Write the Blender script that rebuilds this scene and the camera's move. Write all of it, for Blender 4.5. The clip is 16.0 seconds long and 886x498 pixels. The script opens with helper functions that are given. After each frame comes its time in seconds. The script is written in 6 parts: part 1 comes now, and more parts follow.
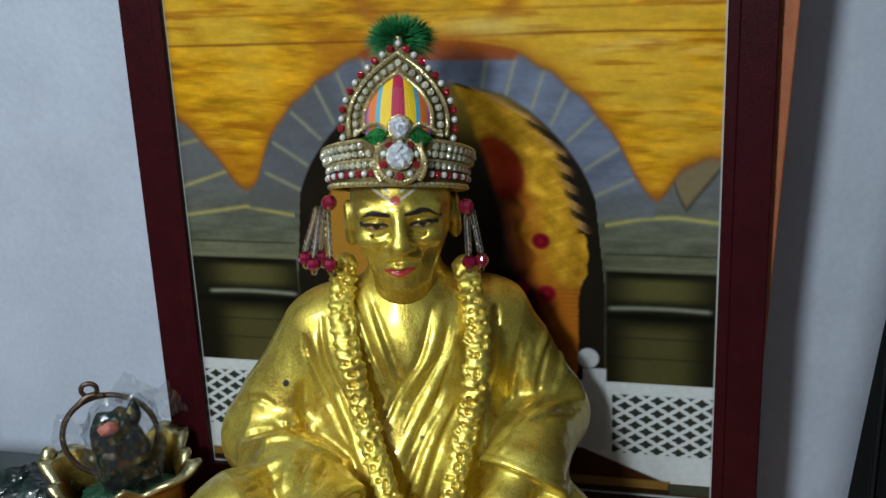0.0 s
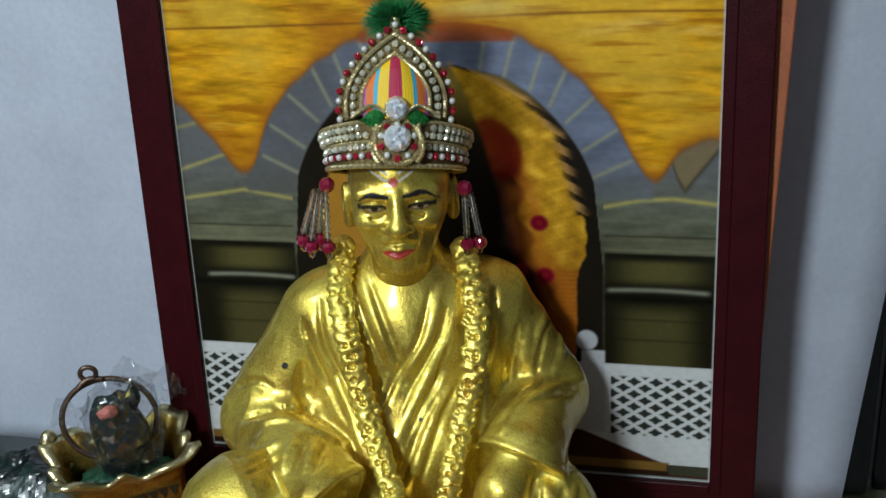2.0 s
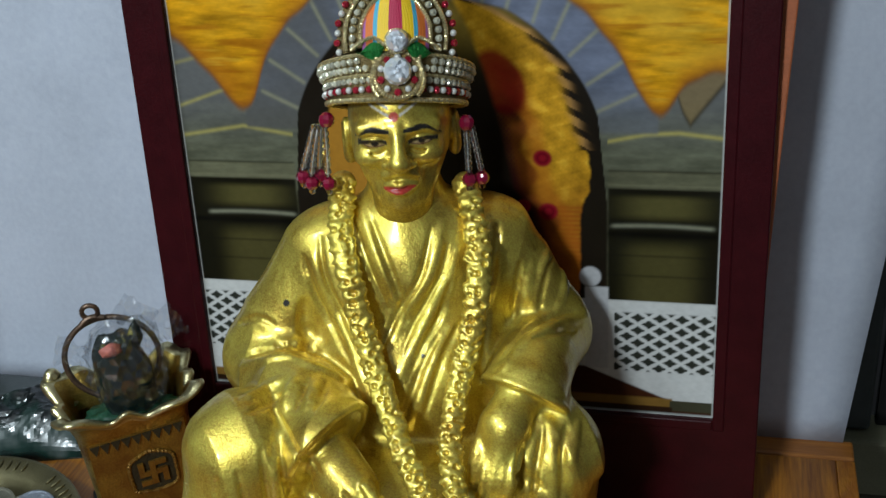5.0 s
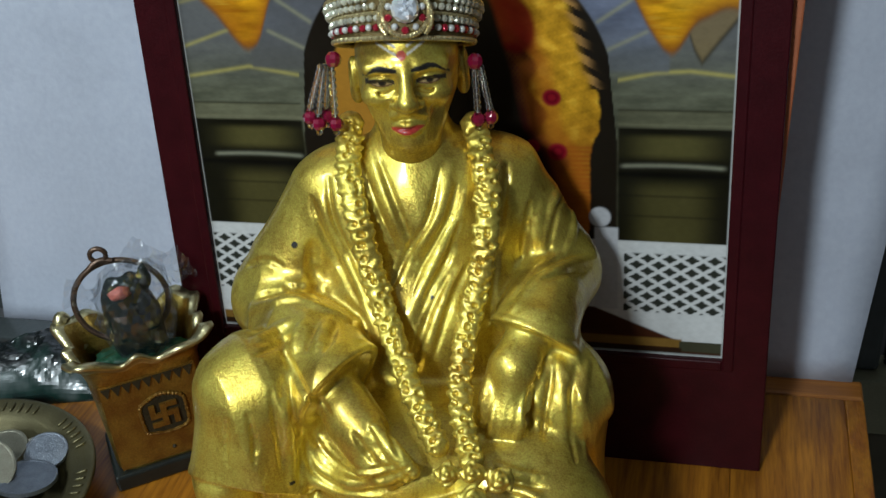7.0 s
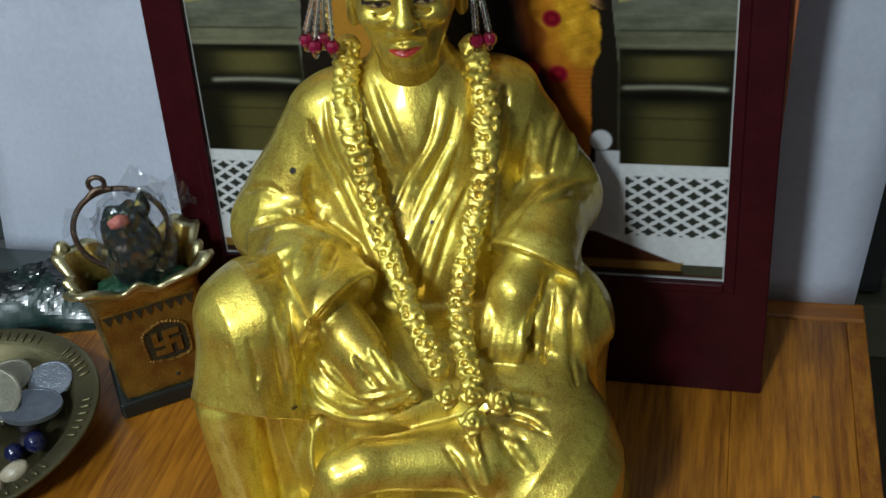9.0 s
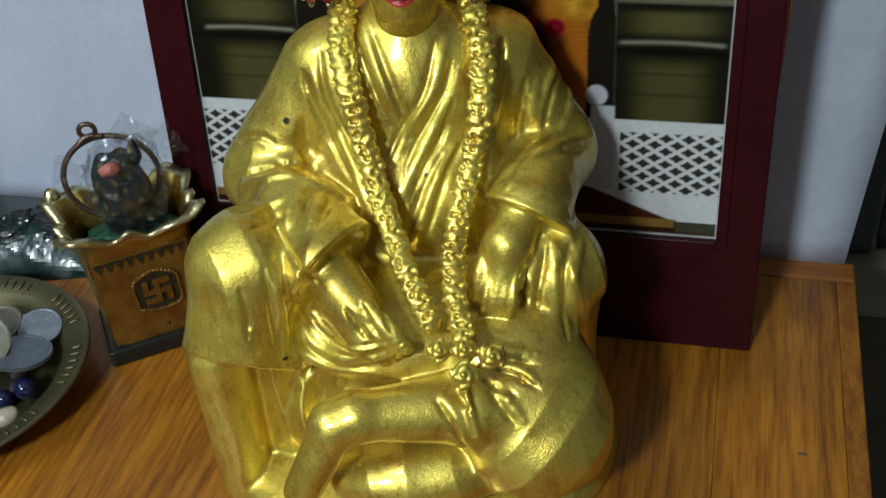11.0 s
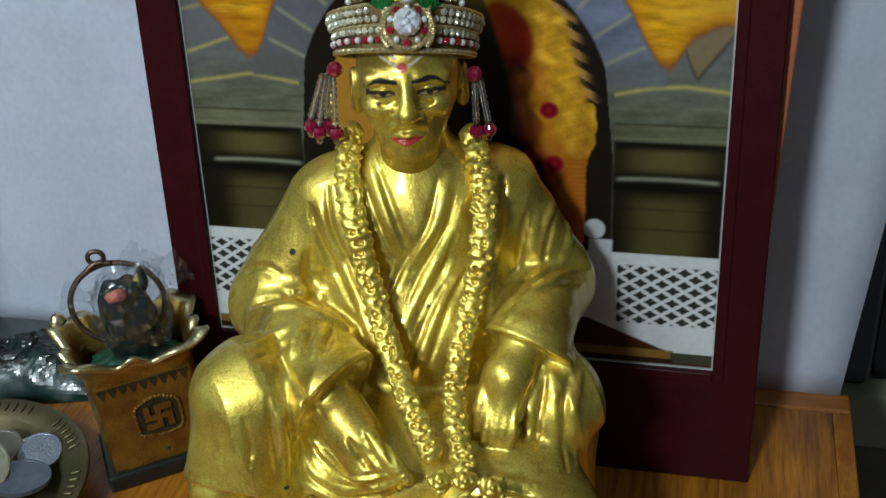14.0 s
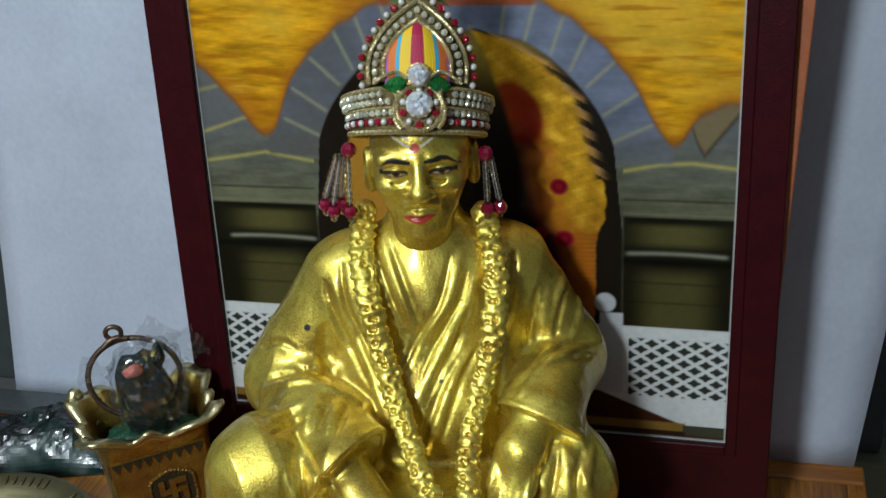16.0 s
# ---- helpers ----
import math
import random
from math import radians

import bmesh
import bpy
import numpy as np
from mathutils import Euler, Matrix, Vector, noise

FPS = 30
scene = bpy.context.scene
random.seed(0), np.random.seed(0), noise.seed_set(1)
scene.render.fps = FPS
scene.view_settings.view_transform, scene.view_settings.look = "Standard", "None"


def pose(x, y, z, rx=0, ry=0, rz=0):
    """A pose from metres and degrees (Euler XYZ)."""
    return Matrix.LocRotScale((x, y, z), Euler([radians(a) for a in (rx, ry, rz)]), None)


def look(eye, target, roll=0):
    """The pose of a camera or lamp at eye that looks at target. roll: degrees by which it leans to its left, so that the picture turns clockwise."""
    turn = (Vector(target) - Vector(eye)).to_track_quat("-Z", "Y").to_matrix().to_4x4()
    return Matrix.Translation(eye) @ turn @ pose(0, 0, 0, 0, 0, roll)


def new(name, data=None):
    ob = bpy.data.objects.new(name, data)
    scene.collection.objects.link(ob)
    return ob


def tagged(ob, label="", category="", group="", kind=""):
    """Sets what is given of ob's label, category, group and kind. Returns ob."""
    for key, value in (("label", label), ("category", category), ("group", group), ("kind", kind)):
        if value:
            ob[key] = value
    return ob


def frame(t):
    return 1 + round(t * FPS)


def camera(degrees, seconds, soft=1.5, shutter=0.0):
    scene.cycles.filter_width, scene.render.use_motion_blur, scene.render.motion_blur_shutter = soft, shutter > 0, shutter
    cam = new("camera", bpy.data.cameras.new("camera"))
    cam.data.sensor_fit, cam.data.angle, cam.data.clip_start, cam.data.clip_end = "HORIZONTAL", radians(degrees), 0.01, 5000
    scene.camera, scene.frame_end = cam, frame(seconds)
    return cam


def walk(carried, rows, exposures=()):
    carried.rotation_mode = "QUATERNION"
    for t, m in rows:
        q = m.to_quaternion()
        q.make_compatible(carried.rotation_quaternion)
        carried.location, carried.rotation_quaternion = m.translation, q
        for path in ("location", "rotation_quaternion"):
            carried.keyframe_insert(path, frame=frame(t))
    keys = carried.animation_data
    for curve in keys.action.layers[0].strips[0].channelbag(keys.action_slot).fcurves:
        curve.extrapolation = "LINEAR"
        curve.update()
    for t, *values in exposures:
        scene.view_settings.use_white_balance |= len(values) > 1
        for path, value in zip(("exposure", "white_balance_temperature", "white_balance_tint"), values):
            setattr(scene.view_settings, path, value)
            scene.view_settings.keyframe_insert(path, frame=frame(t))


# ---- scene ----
cam = camera(43.06, 16.0)
TOP = 0.75   # height of the table top
K = 0.75     # size of the tabletop's own units in metres
SIZED = pose(0, 0, TOP) @ Matrix.Scale(K, 4) @ pose(0, 0, -TOP)
FLOOR = TOP - TOP / K
PATH = [
    (0, 0.1271, -0.4822, 0.445, 15.05, -24.99, 4.51),
    (0.5, 0.1271, -0.4835, 0.4456, 15.15, -24.92, 4.89),
    (1, 0.1265, -0.4836, 0.4448, 15.13, -24.94, 4.68),
    (1.5, 0.1265, -0.4819, 0.444, 14.99, -25.42, 4.34),
    (2, 0.1274, -0.4821, 0.4437, 15.07, -25.78, 4.73),
    (2.5, 0.1279, -0.4826, 0.4432, 15.31, -25.86, 4.83),
    (3, 0.1273, -0.4813, 0.4407, 15.47, -26.67, 4.78),
    (5.5, 0.1276, -0.4777, 0.4386, 15.71, -29.28, 5.32),
    (6, 0.1259, -0.477, 0.4373, 15.98, -29.97, 5.42),
    (6.5, 0.1261, -0.476, 0.4368, 16.11, -30.86, 5.63),
    (7, 0.1261, -0.4761, 0.4367, 16.39, -31.61, 5.86),
    (7.5, 0.1256, -0.4775, 0.4369, 16.68, -32.18, 5.83),
    (8, 0.1272, -0.4743, 0.4336, 16.23, -32.88, 5.74),
    (8.5, 0.1276, -0.4754, 0.4334, 16.7, -33.78, 6.36),
    (9, 0.1279, -0.475, 0.4321, 17.15, -35.04, 6.79),
    (9.5, 0.1286, -0.4733, 0.4303, 16.97, -35.93, 6.19),
    (9.7, 0.1286, -0.4736, 0.4305, 17.08, -36.3, 6.38),
    (10.75, 0.1261, -0.4742, 0.4315, 16.815, -37.5, 5.83),
    (11.8, 0.1237, -0.4748, 0.4326, 16.55, -36.61, 5.28),
    (12, 0.1234, -0.4748, 0.4332, 16.32, -36.07, 5.31),
    (12.5, 0.1237, -0.4754, 0.4357, 15.93, -34.82, 4.7),
    (13, 0.1242, -0.4774, 0.4392, 15.93, -33.59, 4.93),
    (13.5, 0.124, -0.4793, 0.4415, 15.88, -32.53, 4.97),
    (14, 0.1241, -0.4802, 0.4427, 15.74, -31.51, 4.53),
    (14.5, 0.1267, -0.4813, 0.445, 15.51, -30.59, 4.73),
    (15, 0.1275, -0.4828, 0.4468, 15.83, -29.88, 4.91),
    (15.5, 0.1264, -0.4828, 0.4479, 16.07, -29.26, 4.65),
    (16, 0.1262, -0.4842, 0.4516, 16.21, -28.2, 5.07),
]
walk(cam, [(t, pose(K * x, K * y, TOP + K * z, 90, 0, yaw) @ pose(0, 0, 0, pitch, 0, 0) @ pose(0, 0, 0, 0, 0, -roll)) for t, x, y, z, yaw, pitch, roll in PATH],
     [(0.0, 0.0), (16.0, 0.0)])

# ---- world and lamps ----
world = bpy.data.worlds.new("room_air")
scene.world = world
world.use_nodes = True
world.node_tree.nodes["Background"].inputs[0].default_value = (0.55, 0.62, 0.75, 1)
world.node_tree.nodes["Background"].inputs[1].default_value = 0.022


def area_lamp(name, eye, target, sx, sy, watts, colour):
    data = bpy.data.lights.new(name, "AREA")
    data.shape, data.size, data.size_y, data.energy, data.color = "RECTANGLE", sx, sy, watts, colour
    ob = new(name, data)
    ob.matrix_world = look(eye, target)
    return ob


bulb = bpy.data.lights.new("bulb_glow", "POINT")
bulb.energy, bulb.shadow_soft_size, bulb.color = 31.0, 0.07, (0.80, 0.93, 1.0)
new("bulb_glow", bulb).location = (-0.19, -0.95, TOP + 0.74)
area_lamp("tube_light_glow", (-0.74, -0.66, TOP + 1.20), (0.0, 0.0, TOP + 0.08), 0.45, 0.04, 7.6, (0.78, 0.93, 1.0))


# ---- materials ----
def material(name, base, rough=0.5, metal=0.0, vary=0.15, scale=60.0, bump=0.1, fine=600.0, stretch=(1, 1, 1), second=None, coat=0.0, bump_size=0.001, spec=0.5, island=0.0):
    m = bpy.data.materials.new(name)
    m.use_nodes = True
    n, l = m.node_tree.nodes, m.node_tree.links
    b = n["Principled BSDF"]
    co = n.new("ShaderNodeTexCoord")
    mp = n.new("ShaderNodeMapping")
    mp.inputs["Scale"].default_value = stretch
    l.new(co.outputs["Object"], mp.inputs["Vector"])
    big = n.new("ShaderNodeTexNoise")
    big.inputs["Scale"].default_value, big.inputs["Detail"].default_value = scale, 5
    l.new(mp.outputs[0], big.inputs["Vector"])
    small = n.new("ShaderNodeTexNoise")
    small.inputs["Scale"].default_value, small.inputs["Detail"].default_value = fine, 3
    l.new(mp.outputs[0], small.inputs["Vector"])
    ramp = n.new("ShaderNodeValToRGB")
    dark = second or tuple(c * (1 - vary) for c in base)
    ramp.color_ramp.elements[0].position, ramp.color_ramp.elements[1].position = 0.32, 0.68
    ramp.color_ramp.elements[0].color, ramp.color_ramp.elements[1].color = (*dark, 1), (*base, 1)
    l.new(big.outputs["Fac"], ramp.inputs["Fac"])
    mix = n.new("ShaderNodeMix")
    mix.data_type, mix.blend_type = "RGBA", "OVERLAY"
    mix.inputs[0].default_value = min(1.0, vary * 1.2)
    l.new(ramp.outputs[0], mix.inputs[6])
    l.new(small.outputs["Fac"], mix.inputs[7])
    l.new(mix.outputs[2], b.inputs["Base Color"])
    rr = n.new("ShaderNodeMapRange")
    rr.inputs["To Min"].default_value, rr.inputs["To Max"].default_value = max(0.02, rough * 0.75), min(1, rough * 1.25)
    l.new(small.outputs["Fac"], rr.inputs["Value"])
    l.new(rr.outputs[0], b.inputs["Roughness"])
    b.inputs["Metallic"].default_value = metal
    b.inputs["Coat Weight"].default_value = coat
    b.inputs["Specular IOR Level"].default_value = spec
    if bump:
        bp = n.new("ShaderNodeBump")
        bp.inputs["Strength"].default_value, bp.inputs["Distance"].default_value = bump, bump_size
        l.new(small.outputs["Fac"], bp.inputs["Height"])
        l.new(bp.outputs[0], b.inputs["Normal"])
    if island:
        inf = n.new("ShaderNodeObjectInfo")
        hs = n.new("ShaderNodeHueSaturation")
        mr = n.new("ShaderNodeMapRange")
        mr.inputs["To Min"].default_value, mr.inputs["To Max"].default_value = 1 - island, 1 + island
        l.new(inf.outputs["Random"], mr.inputs["Value"])
        l.new(mr.outputs[0], hs.inputs["Value"])
        l.new(mix.outputs[2], hs.inputs["Color"])
        l.new(hs.outputs[0], b.inputs["Base Color"])
    return m


def clear(name, colour, rough=0.02, ior=1.5):
    m = bpy.data.materials.new(name)
    m.use_nodes = True
    b = m.node_tree.nodes["Principled BSDF"]
    b.inputs["Base Color"].default_value = (*colour, 1)
    b.inputs["Roughness"].default_value = rough
    b.inputs["IOR"].default_value = ior
    b.inputs["Transmission Weight"].default_value = 1.0
    return m


def wood_material(name, light, dark, rough, along=1):
    m = bpy.data.materials.new(name)
    m.use_nodes = True
    n, l = m.node_tree.nodes, m.node_tree.links
    b = n["Principled BSDF"]
    co = n.new("ShaderNodeTexCoord")
    mp = n.new("ShaderNodeMapping")
    mp.inputs["Scale"].default_value = (1, 0.06, 1) if along else (0.06, 1, 1)
    l.new(co.outputs["Object"], mp.inputs["Vector"])
    g = n.new("ShaderNodeTexNoise")
    g.inputs["Scale"].default_value, g.inputs["Detail"].default_value, g.inputs["Roughness"].default_value = 330, 7, 0.65
    l.new(mp.outputs[0], g.inputs["Vector"])
    mp2 = n.new("ShaderNodeMapping")
    mp2.inputs["Scale"].default_value = (1, 0.22, 1) if along else (0.22, 1, 1)
    l.new(co.outputs["Object"], mp2.inputs["Vector"])
    w = n.new("ShaderNodeTexNoise")
    w.inputs["Scale"].default_value, w.inputs["Detail"].default_value = 26, 4
    l.new(mp2.outputs[0], w.inputs["Vector"])
    r = n.new("ShaderNodeValToRGB")
    r.color_ramp.elements[0].position, r.color_ramp.elements[1].position = 0.34, 0.62
    r.color_ramp.elements[0].color, r.color_ramp.elements[1].color = (*dark, 1), (*light, 1)
    l.new(g.outputs["Fac"], r.inputs["Fac"])
    mix = n.new("ShaderNodeMix")
    mix.data_type, mix.blend_type = "RGBA", "OVERLAY"
    mix.inputs[0].default_value = 0.55
    l.new(r.outputs[0], mix.inputs[6])
    l.new(w.outputs["Fac"], mix.inputs[7])
    l.new(mix.outputs[2], b.inputs["Base Color"])
    rr = n.new("ShaderNodeMapRange")
    rr.inputs["To Min"].default_value, rr.inputs["To Max"].default_value = rough * 0.8, rough * 1.3
    l.new(w.outputs["Fac"], rr.inputs["Value"])
    l.new(rr.outputs[0], b.inputs["Roughness"])
    bp = n.new("ShaderNodeBump")
    bp.inputs["Strength"].default_value, bp.inputs["Distance"].default_value = 0.25, 0.0004
    l.new(g.outputs["Fac"], bp.inputs["Height"])
    l.new(bp.outputs[0], b.inputs["Normal"])
    return m


def painted(name, rough, metal, flake=0.0, scale=900.0, dust=0.25):
    """A surface whose colour comes from the mesh's own 'paint' colours, with flakes and fine relief."""
    m = bpy.data.materials.new(name)
    m.use_nodes = True
    n, l = m.node_tree.nodes, m.node_tree.links
    b = n["Principled BSDF"]
    at = n.new("ShaderNodeAttribute")
    at.attribute_name = "paint"
    co = n.new("ShaderNodeTexCoord")
    big = n.new("ShaderNodeTexNoise")
    big.inputs["Scale"].default_value, big.inputs["Detail"].default_value = 45, 6
    l.new(co.outputs["Object"], big.inputs["Vector"])
    fine = n.new("ShaderNodeTexNoise")
    fine.inputs["Scale"].default_value, fine.inputs["Detail"].default_value = scale, 4
    l.new(co.outputs["Object"], fine.inputs["Vector"])
    mix = n.new("ShaderNodeMix")
    mix.data_type, mix.blend_type = "RGBA", "OVERLAY"
    mix.inputs[0].default_value = dust
    l.new(at.outputs["Color"], mix.inputs[6])
    l.new(big.outputs["Fac"], mix.inputs[7])
    l.new(mix.outputs[2], b.inputs["Base Color"])
    b.inputs["Metallic"].default_value = metal
    if flake and metal:
        # brown undercoat showing through in blotches and brush streaks
        mpb, strk, und = n.new("ShaderNodeMapping"), n.new("ShaderNodeTexNoise"), n.new("ShaderNodeMix")
        mpb.inputs["Scale"].default_value = (1.0, 1.0, 0.35)
        strk.inputs["Scale"].default_value, strk.inputs["Detail"].default_value, strk.inputs["Roughness"].default_value = 170, 8, 0.7
        und.data_type, und.blend_type = "RGBA", "MULTIPLY"
        und.inputs[7].default_value = (0.62, 0.50, 0.32, 1)
        lim = n.new("ShaderNodeMapRange")
        lim.inputs["From Min"].default_value, lim.inputs["From Max"].default_value = 0.50, 0.68
        lim.inputs["To Max"].default_value = 0.75
        l.new(co.outputs["Object"], mpb.inputs["Vector"])
        l.new(mpb.outputs[0], strk.inputs["Vector"])
        l.new(strk.outputs["Fac"], lim.inputs["Value"])
        l.new(lim.outputs[0], und.inputs[0])
        l.new(mix.outputs[2], und.inputs[6])
        mix = und
        sp = n.new("ShaderNodeMix")
        sp.data_type, sp.blend_type = "RGBA", "OVERLAY"
        sp.inputs[0].default_value = 0.20
        l.new(mix.outputs[2], sp.inputs[6])
        con = n.new("ShaderNodeMapRange")
        con.inputs["From Min"].default_value, con.inputs["From Max"].default_value = 0.36, 0.64
        l.new(fine.outputs["Fac"], con.inputs["Value"])
        l.new(con.outputs[0], sp.inputs[7])
        l.new(sp.outputs[2], b.inputs["Base Color"])
    if metal:
        l.new(at.outputs["Alpha"], b.inputs["Metallic"])
    rr = n.new("ShaderNodeMapRange")
    rr.inputs["From Min"].default_value, rr.inputs["From Max"].default_value = 0.3, 0.7
    rr.inputs["To Min"].default_value, rr.inputs["To Max"].default_value = rough * 0.8, rough * 1.25
    l.new(big.outputs["Fac"], rr.inputs["Value"])
    l.new(rr.outputs[0], b.inputs["Roughness"])
    if flake:
        bp = n.new("ShaderNodeBump")
        bp.inputs["Strength"].default_value, bp.inputs["Distance"].default_value = flake, 0.0004
        l.new(fine.outputs["Fac"], bp.inputs["Height"])
        mid, bp2 = n.new("ShaderNodeTexNoise"), n.new("ShaderNodeBump")
        mid.inputs["Scale"].default_value, mid.inputs["Detail"].default_value = 230, 3
        bp2.inputs["Strength"].default_value, bp2.inputs["Distance"].default_value = 0.14, 0.0012
        l.new(co.outputs["Object"], mid.inputs["Vector"])
        l.new(mid.outputs["Fac"], bp2.inputs["Height"])
        l.new(bp2.outputs[0], bp.inputs["Normal"])
        l.new(bp.outputs[0], b.inputs["Normal"])
    return m


M_GOLD = painted("gold_bronze_paint", 0.40, 0.7, 0.32, 1150, 0.55)
M_GOLD.node_tree.nodes["Principled BSDF"].inputs["Coat Weight"].default_value = 0.65
M_GOLD.node_tree.nodes["Principled BSDF"].inputs["Coat Roughness"].default_value = 0.17
M_PRINT = painted("glossy_photo_print", 0.36, 0.0, 0.0, 900, 0.06)
M_PRINT.node_tree.nodes["Principled BSDF"].inputs["Specular IOR Level"].default_value = 0.12
M_TABLE = wood_material("varnished_teak", (0.40, 0.150, 0.012), (0.17, 0.052, 0.005), 0.32)
M_LIP = wood_material("teak_lipping", (0.40, 0.15, 0.03), (0.24, 0.08, 0.015), 0.36, 0)
M_EDGE = material("worn_teak_edge", (0.33, 0.125, 0.012), 0.38, 0, 0.3, 190, 0.3, 900, stretch=(1, 0.35, 1), second=(0.17, 0.045, 0.008))
M_FRAME = material("maroon_lacquer", (0.037, 0.003, 0.005), 0.34, 0, 0.25, 90, 0.08, 900, spec=0.22)
M_BACKING = material("orange_board", (0.48, 0.135, 0.05), 0.6, 0, 0.2, 60, 0.15)
M_PAPER = material("white_laminated_sheet", (0.49, 0.52, 0.60), 0.42, 0, 0.10, 16, 0.10, 260, bump_size=0.0015)
M_WALL = material("wall_paint", (0.24, 0.24, 0.25), 0.8, 0, 0.08, 3, 0.2, 120)
M_CEILING = material("white_ceiling_paint", (0.80, 0.80, 0.80), 0.8, 0, 0.05, 3, 0.2, 120)
M_FLOOR = material("floor_tile", (0.22, 0.2, 0.18), 0.4, 0, 0.15, 4, 0.05, 80)
M_BLACK = material("black_glass", (0.006, 0.007, 0.010), 0.12, 0, 0.2, 20, 0.0)
M_GREYEDGE = material("dark_grey_edge", (0.055, 0.065, 0.065), 0.5, 0, 0.2, 60, 0.1)
M_BEIGE = material("olive_cream_paint", (0.25, 0.24, 0.15), 0.55, 0, 0.2, 30, 0.15)
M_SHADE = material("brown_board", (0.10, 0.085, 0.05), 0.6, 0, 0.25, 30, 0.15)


# ---- building helpers ----
def mesh_of(name, bm, mats, smooth=False):
    me = bpy.data.meshes.new(name)
    bm.to_mesh(me)
    bm.free()
    for m in (mats if isinstance(mats, (list, tuple)) else [mats]):
        me.materials.append(m)
    if smooth:
        me.polygons.foreach_set("use_smooth", np.ones(len(me.polygons), bool))
    return me


def part(name, bm, mat, parent, label="", smooth=False, at=None):
    """One mesh object under a thing or a part; bm may also be a ready mesh."""
    me = bm if isinstance(bm, bpy.types.Mesh) else mesh_of(name, bm, mat, smooth)
    ob = new(name, me)
    ob.parent = parent
    if at is not None:
        ob.matrix_basis = at
    if label:
        tagged(ob, label)
    return ob


def thing(name, m, label, category, group="", kind=""):
    ob = new(name)
    ob.empty_display_size = 0.02
    ob.matrix_basis = SIZED @ m
    return tagged(ob, label, category, group, kind)


def box(x0, x1, y0, y1, z0, z1, bevel=0.0, seg=2):
    bm = bmesh.new()
    bmesh.ops.create_cube(bm, size=1)
    for v in bm.verts:
        v.co = Vector(((x0 + x1) / 2 + v.co.x * (x1 - x0), (y0 + y1) / 2 + v.co.y * (y1 - y0), (z0 + z1) / 2 + v.co.z * (z1 - z0)))
    if bevel:
        bmesh.ops.bevel(bm, geom=bm.edges[:], offset=bevel, segments=seg, affect="EDGES", profile=0.5)
    return bm


def lathe(profile, n=48, close=True):
    """A turned shape from (radius, height) pairs."""
    bm = bmesh.new()
    rings = []
    for r, z in profile:
        rings.append([bm.verts.new((r * math.cos(2 * math.pi * i / n), r * math.sin(2 * math.pi * i / n), z)) for i in range(n)])
    for a, b in zip(rings, rings[1:]):
        for i in range(n):
            bm.faces.new((a[i], a[(i + 1) % n], b[(i + 1) % n], b[i]))
    if close:
        bm.faces.new(rings[0][::-1])
        bm.faces.new(rings[-1])
    return bm


def tube(points, radius, sides=8, closed=False, coil=0.0, pitch=0.0):
    """A tube along points; coil gives it the ribs of a wound wire."""
    pts = [Vector(p) for p in points]
    n = len(pts)
    bm = bmesh.new()
    rings, up, run = [], Vector((0.03, 0.05, 1)), 0.0
    for i, p in enumerate(pts):
        if closed:
            d = (pts[(i + 1) % n] - pts[i - 1]).normalized()
        else:
            d = (pts[min(i + 1, n - 1)] - pts[max(i - 1, 0)]).normalized()
        a = d.cross(up)
        if a.length < 0.05:
            a = d.cross(Vector((1, 0.1, 0)))
        a.normalize()
        b = d.cross(a)
        if i:
            run += (p - pts[i - 1]).length
        r = radius(i / (n - 1)) if callable(radius) else radius
        if coil:
            r *= 1 + coil * math.cos(2 * math.pi * run / pitch)
        rings.append([bm.verts.new(p + a * r * math.cos(2 * math.pi * k / sides) + b * r * math.sin(2 * math.pi * k / sides)) for k in range(sides)])
    pairs = list(zip(rings, rings[1:])) + ([(rings[-1], rings[0])] if closed else [])
    for r0, r1 in pairs:
        for k in range(sides):
            bm.faces.new((r0[k], r0[(k + 1) % sides], r1[(k + 1) % sides], r1[k]))
    if not closed:
        bm.faces.new(rings[0][::-1])
        bm.faces.new(rings[-1])
    bmesh.ops.recalc_face_normals(bm, faces=bm.faces[:])
    return bm


def smooth_line(points, n):
    """n points along a smooth curve through a few."""
    p = [Vector(q) for q in points]
    out = []
    for i in range(n):
        s = i / (n - 1) * (len(p) - 1)
        k = min(int(s), len(p) - 2)
        t = s - k
        p0, p1, p2, p3 = p[max(k - 1, 0)], p[k], p[k + 1], p[min(k + 2, len(p) - 1)]
        out.append(0.5 * (2 * p1 + (p2 - p0) * t + (2 * p0 - 5 * p1 + 4 * p2 - p3) * t * t + (3 * p1 - p0 - 3 * p2 + p3) * t ** 3))
    return out


# ---- the room ----
def slab(name, x0, x1, y0, y1, z0, z1, mat, label):
    ob = new(name, mesh_of(name, box(x0, x1, y0, y1, z0, z1), mat))
    return tagged(ob, label, name.split("_")[0], kind="structure")


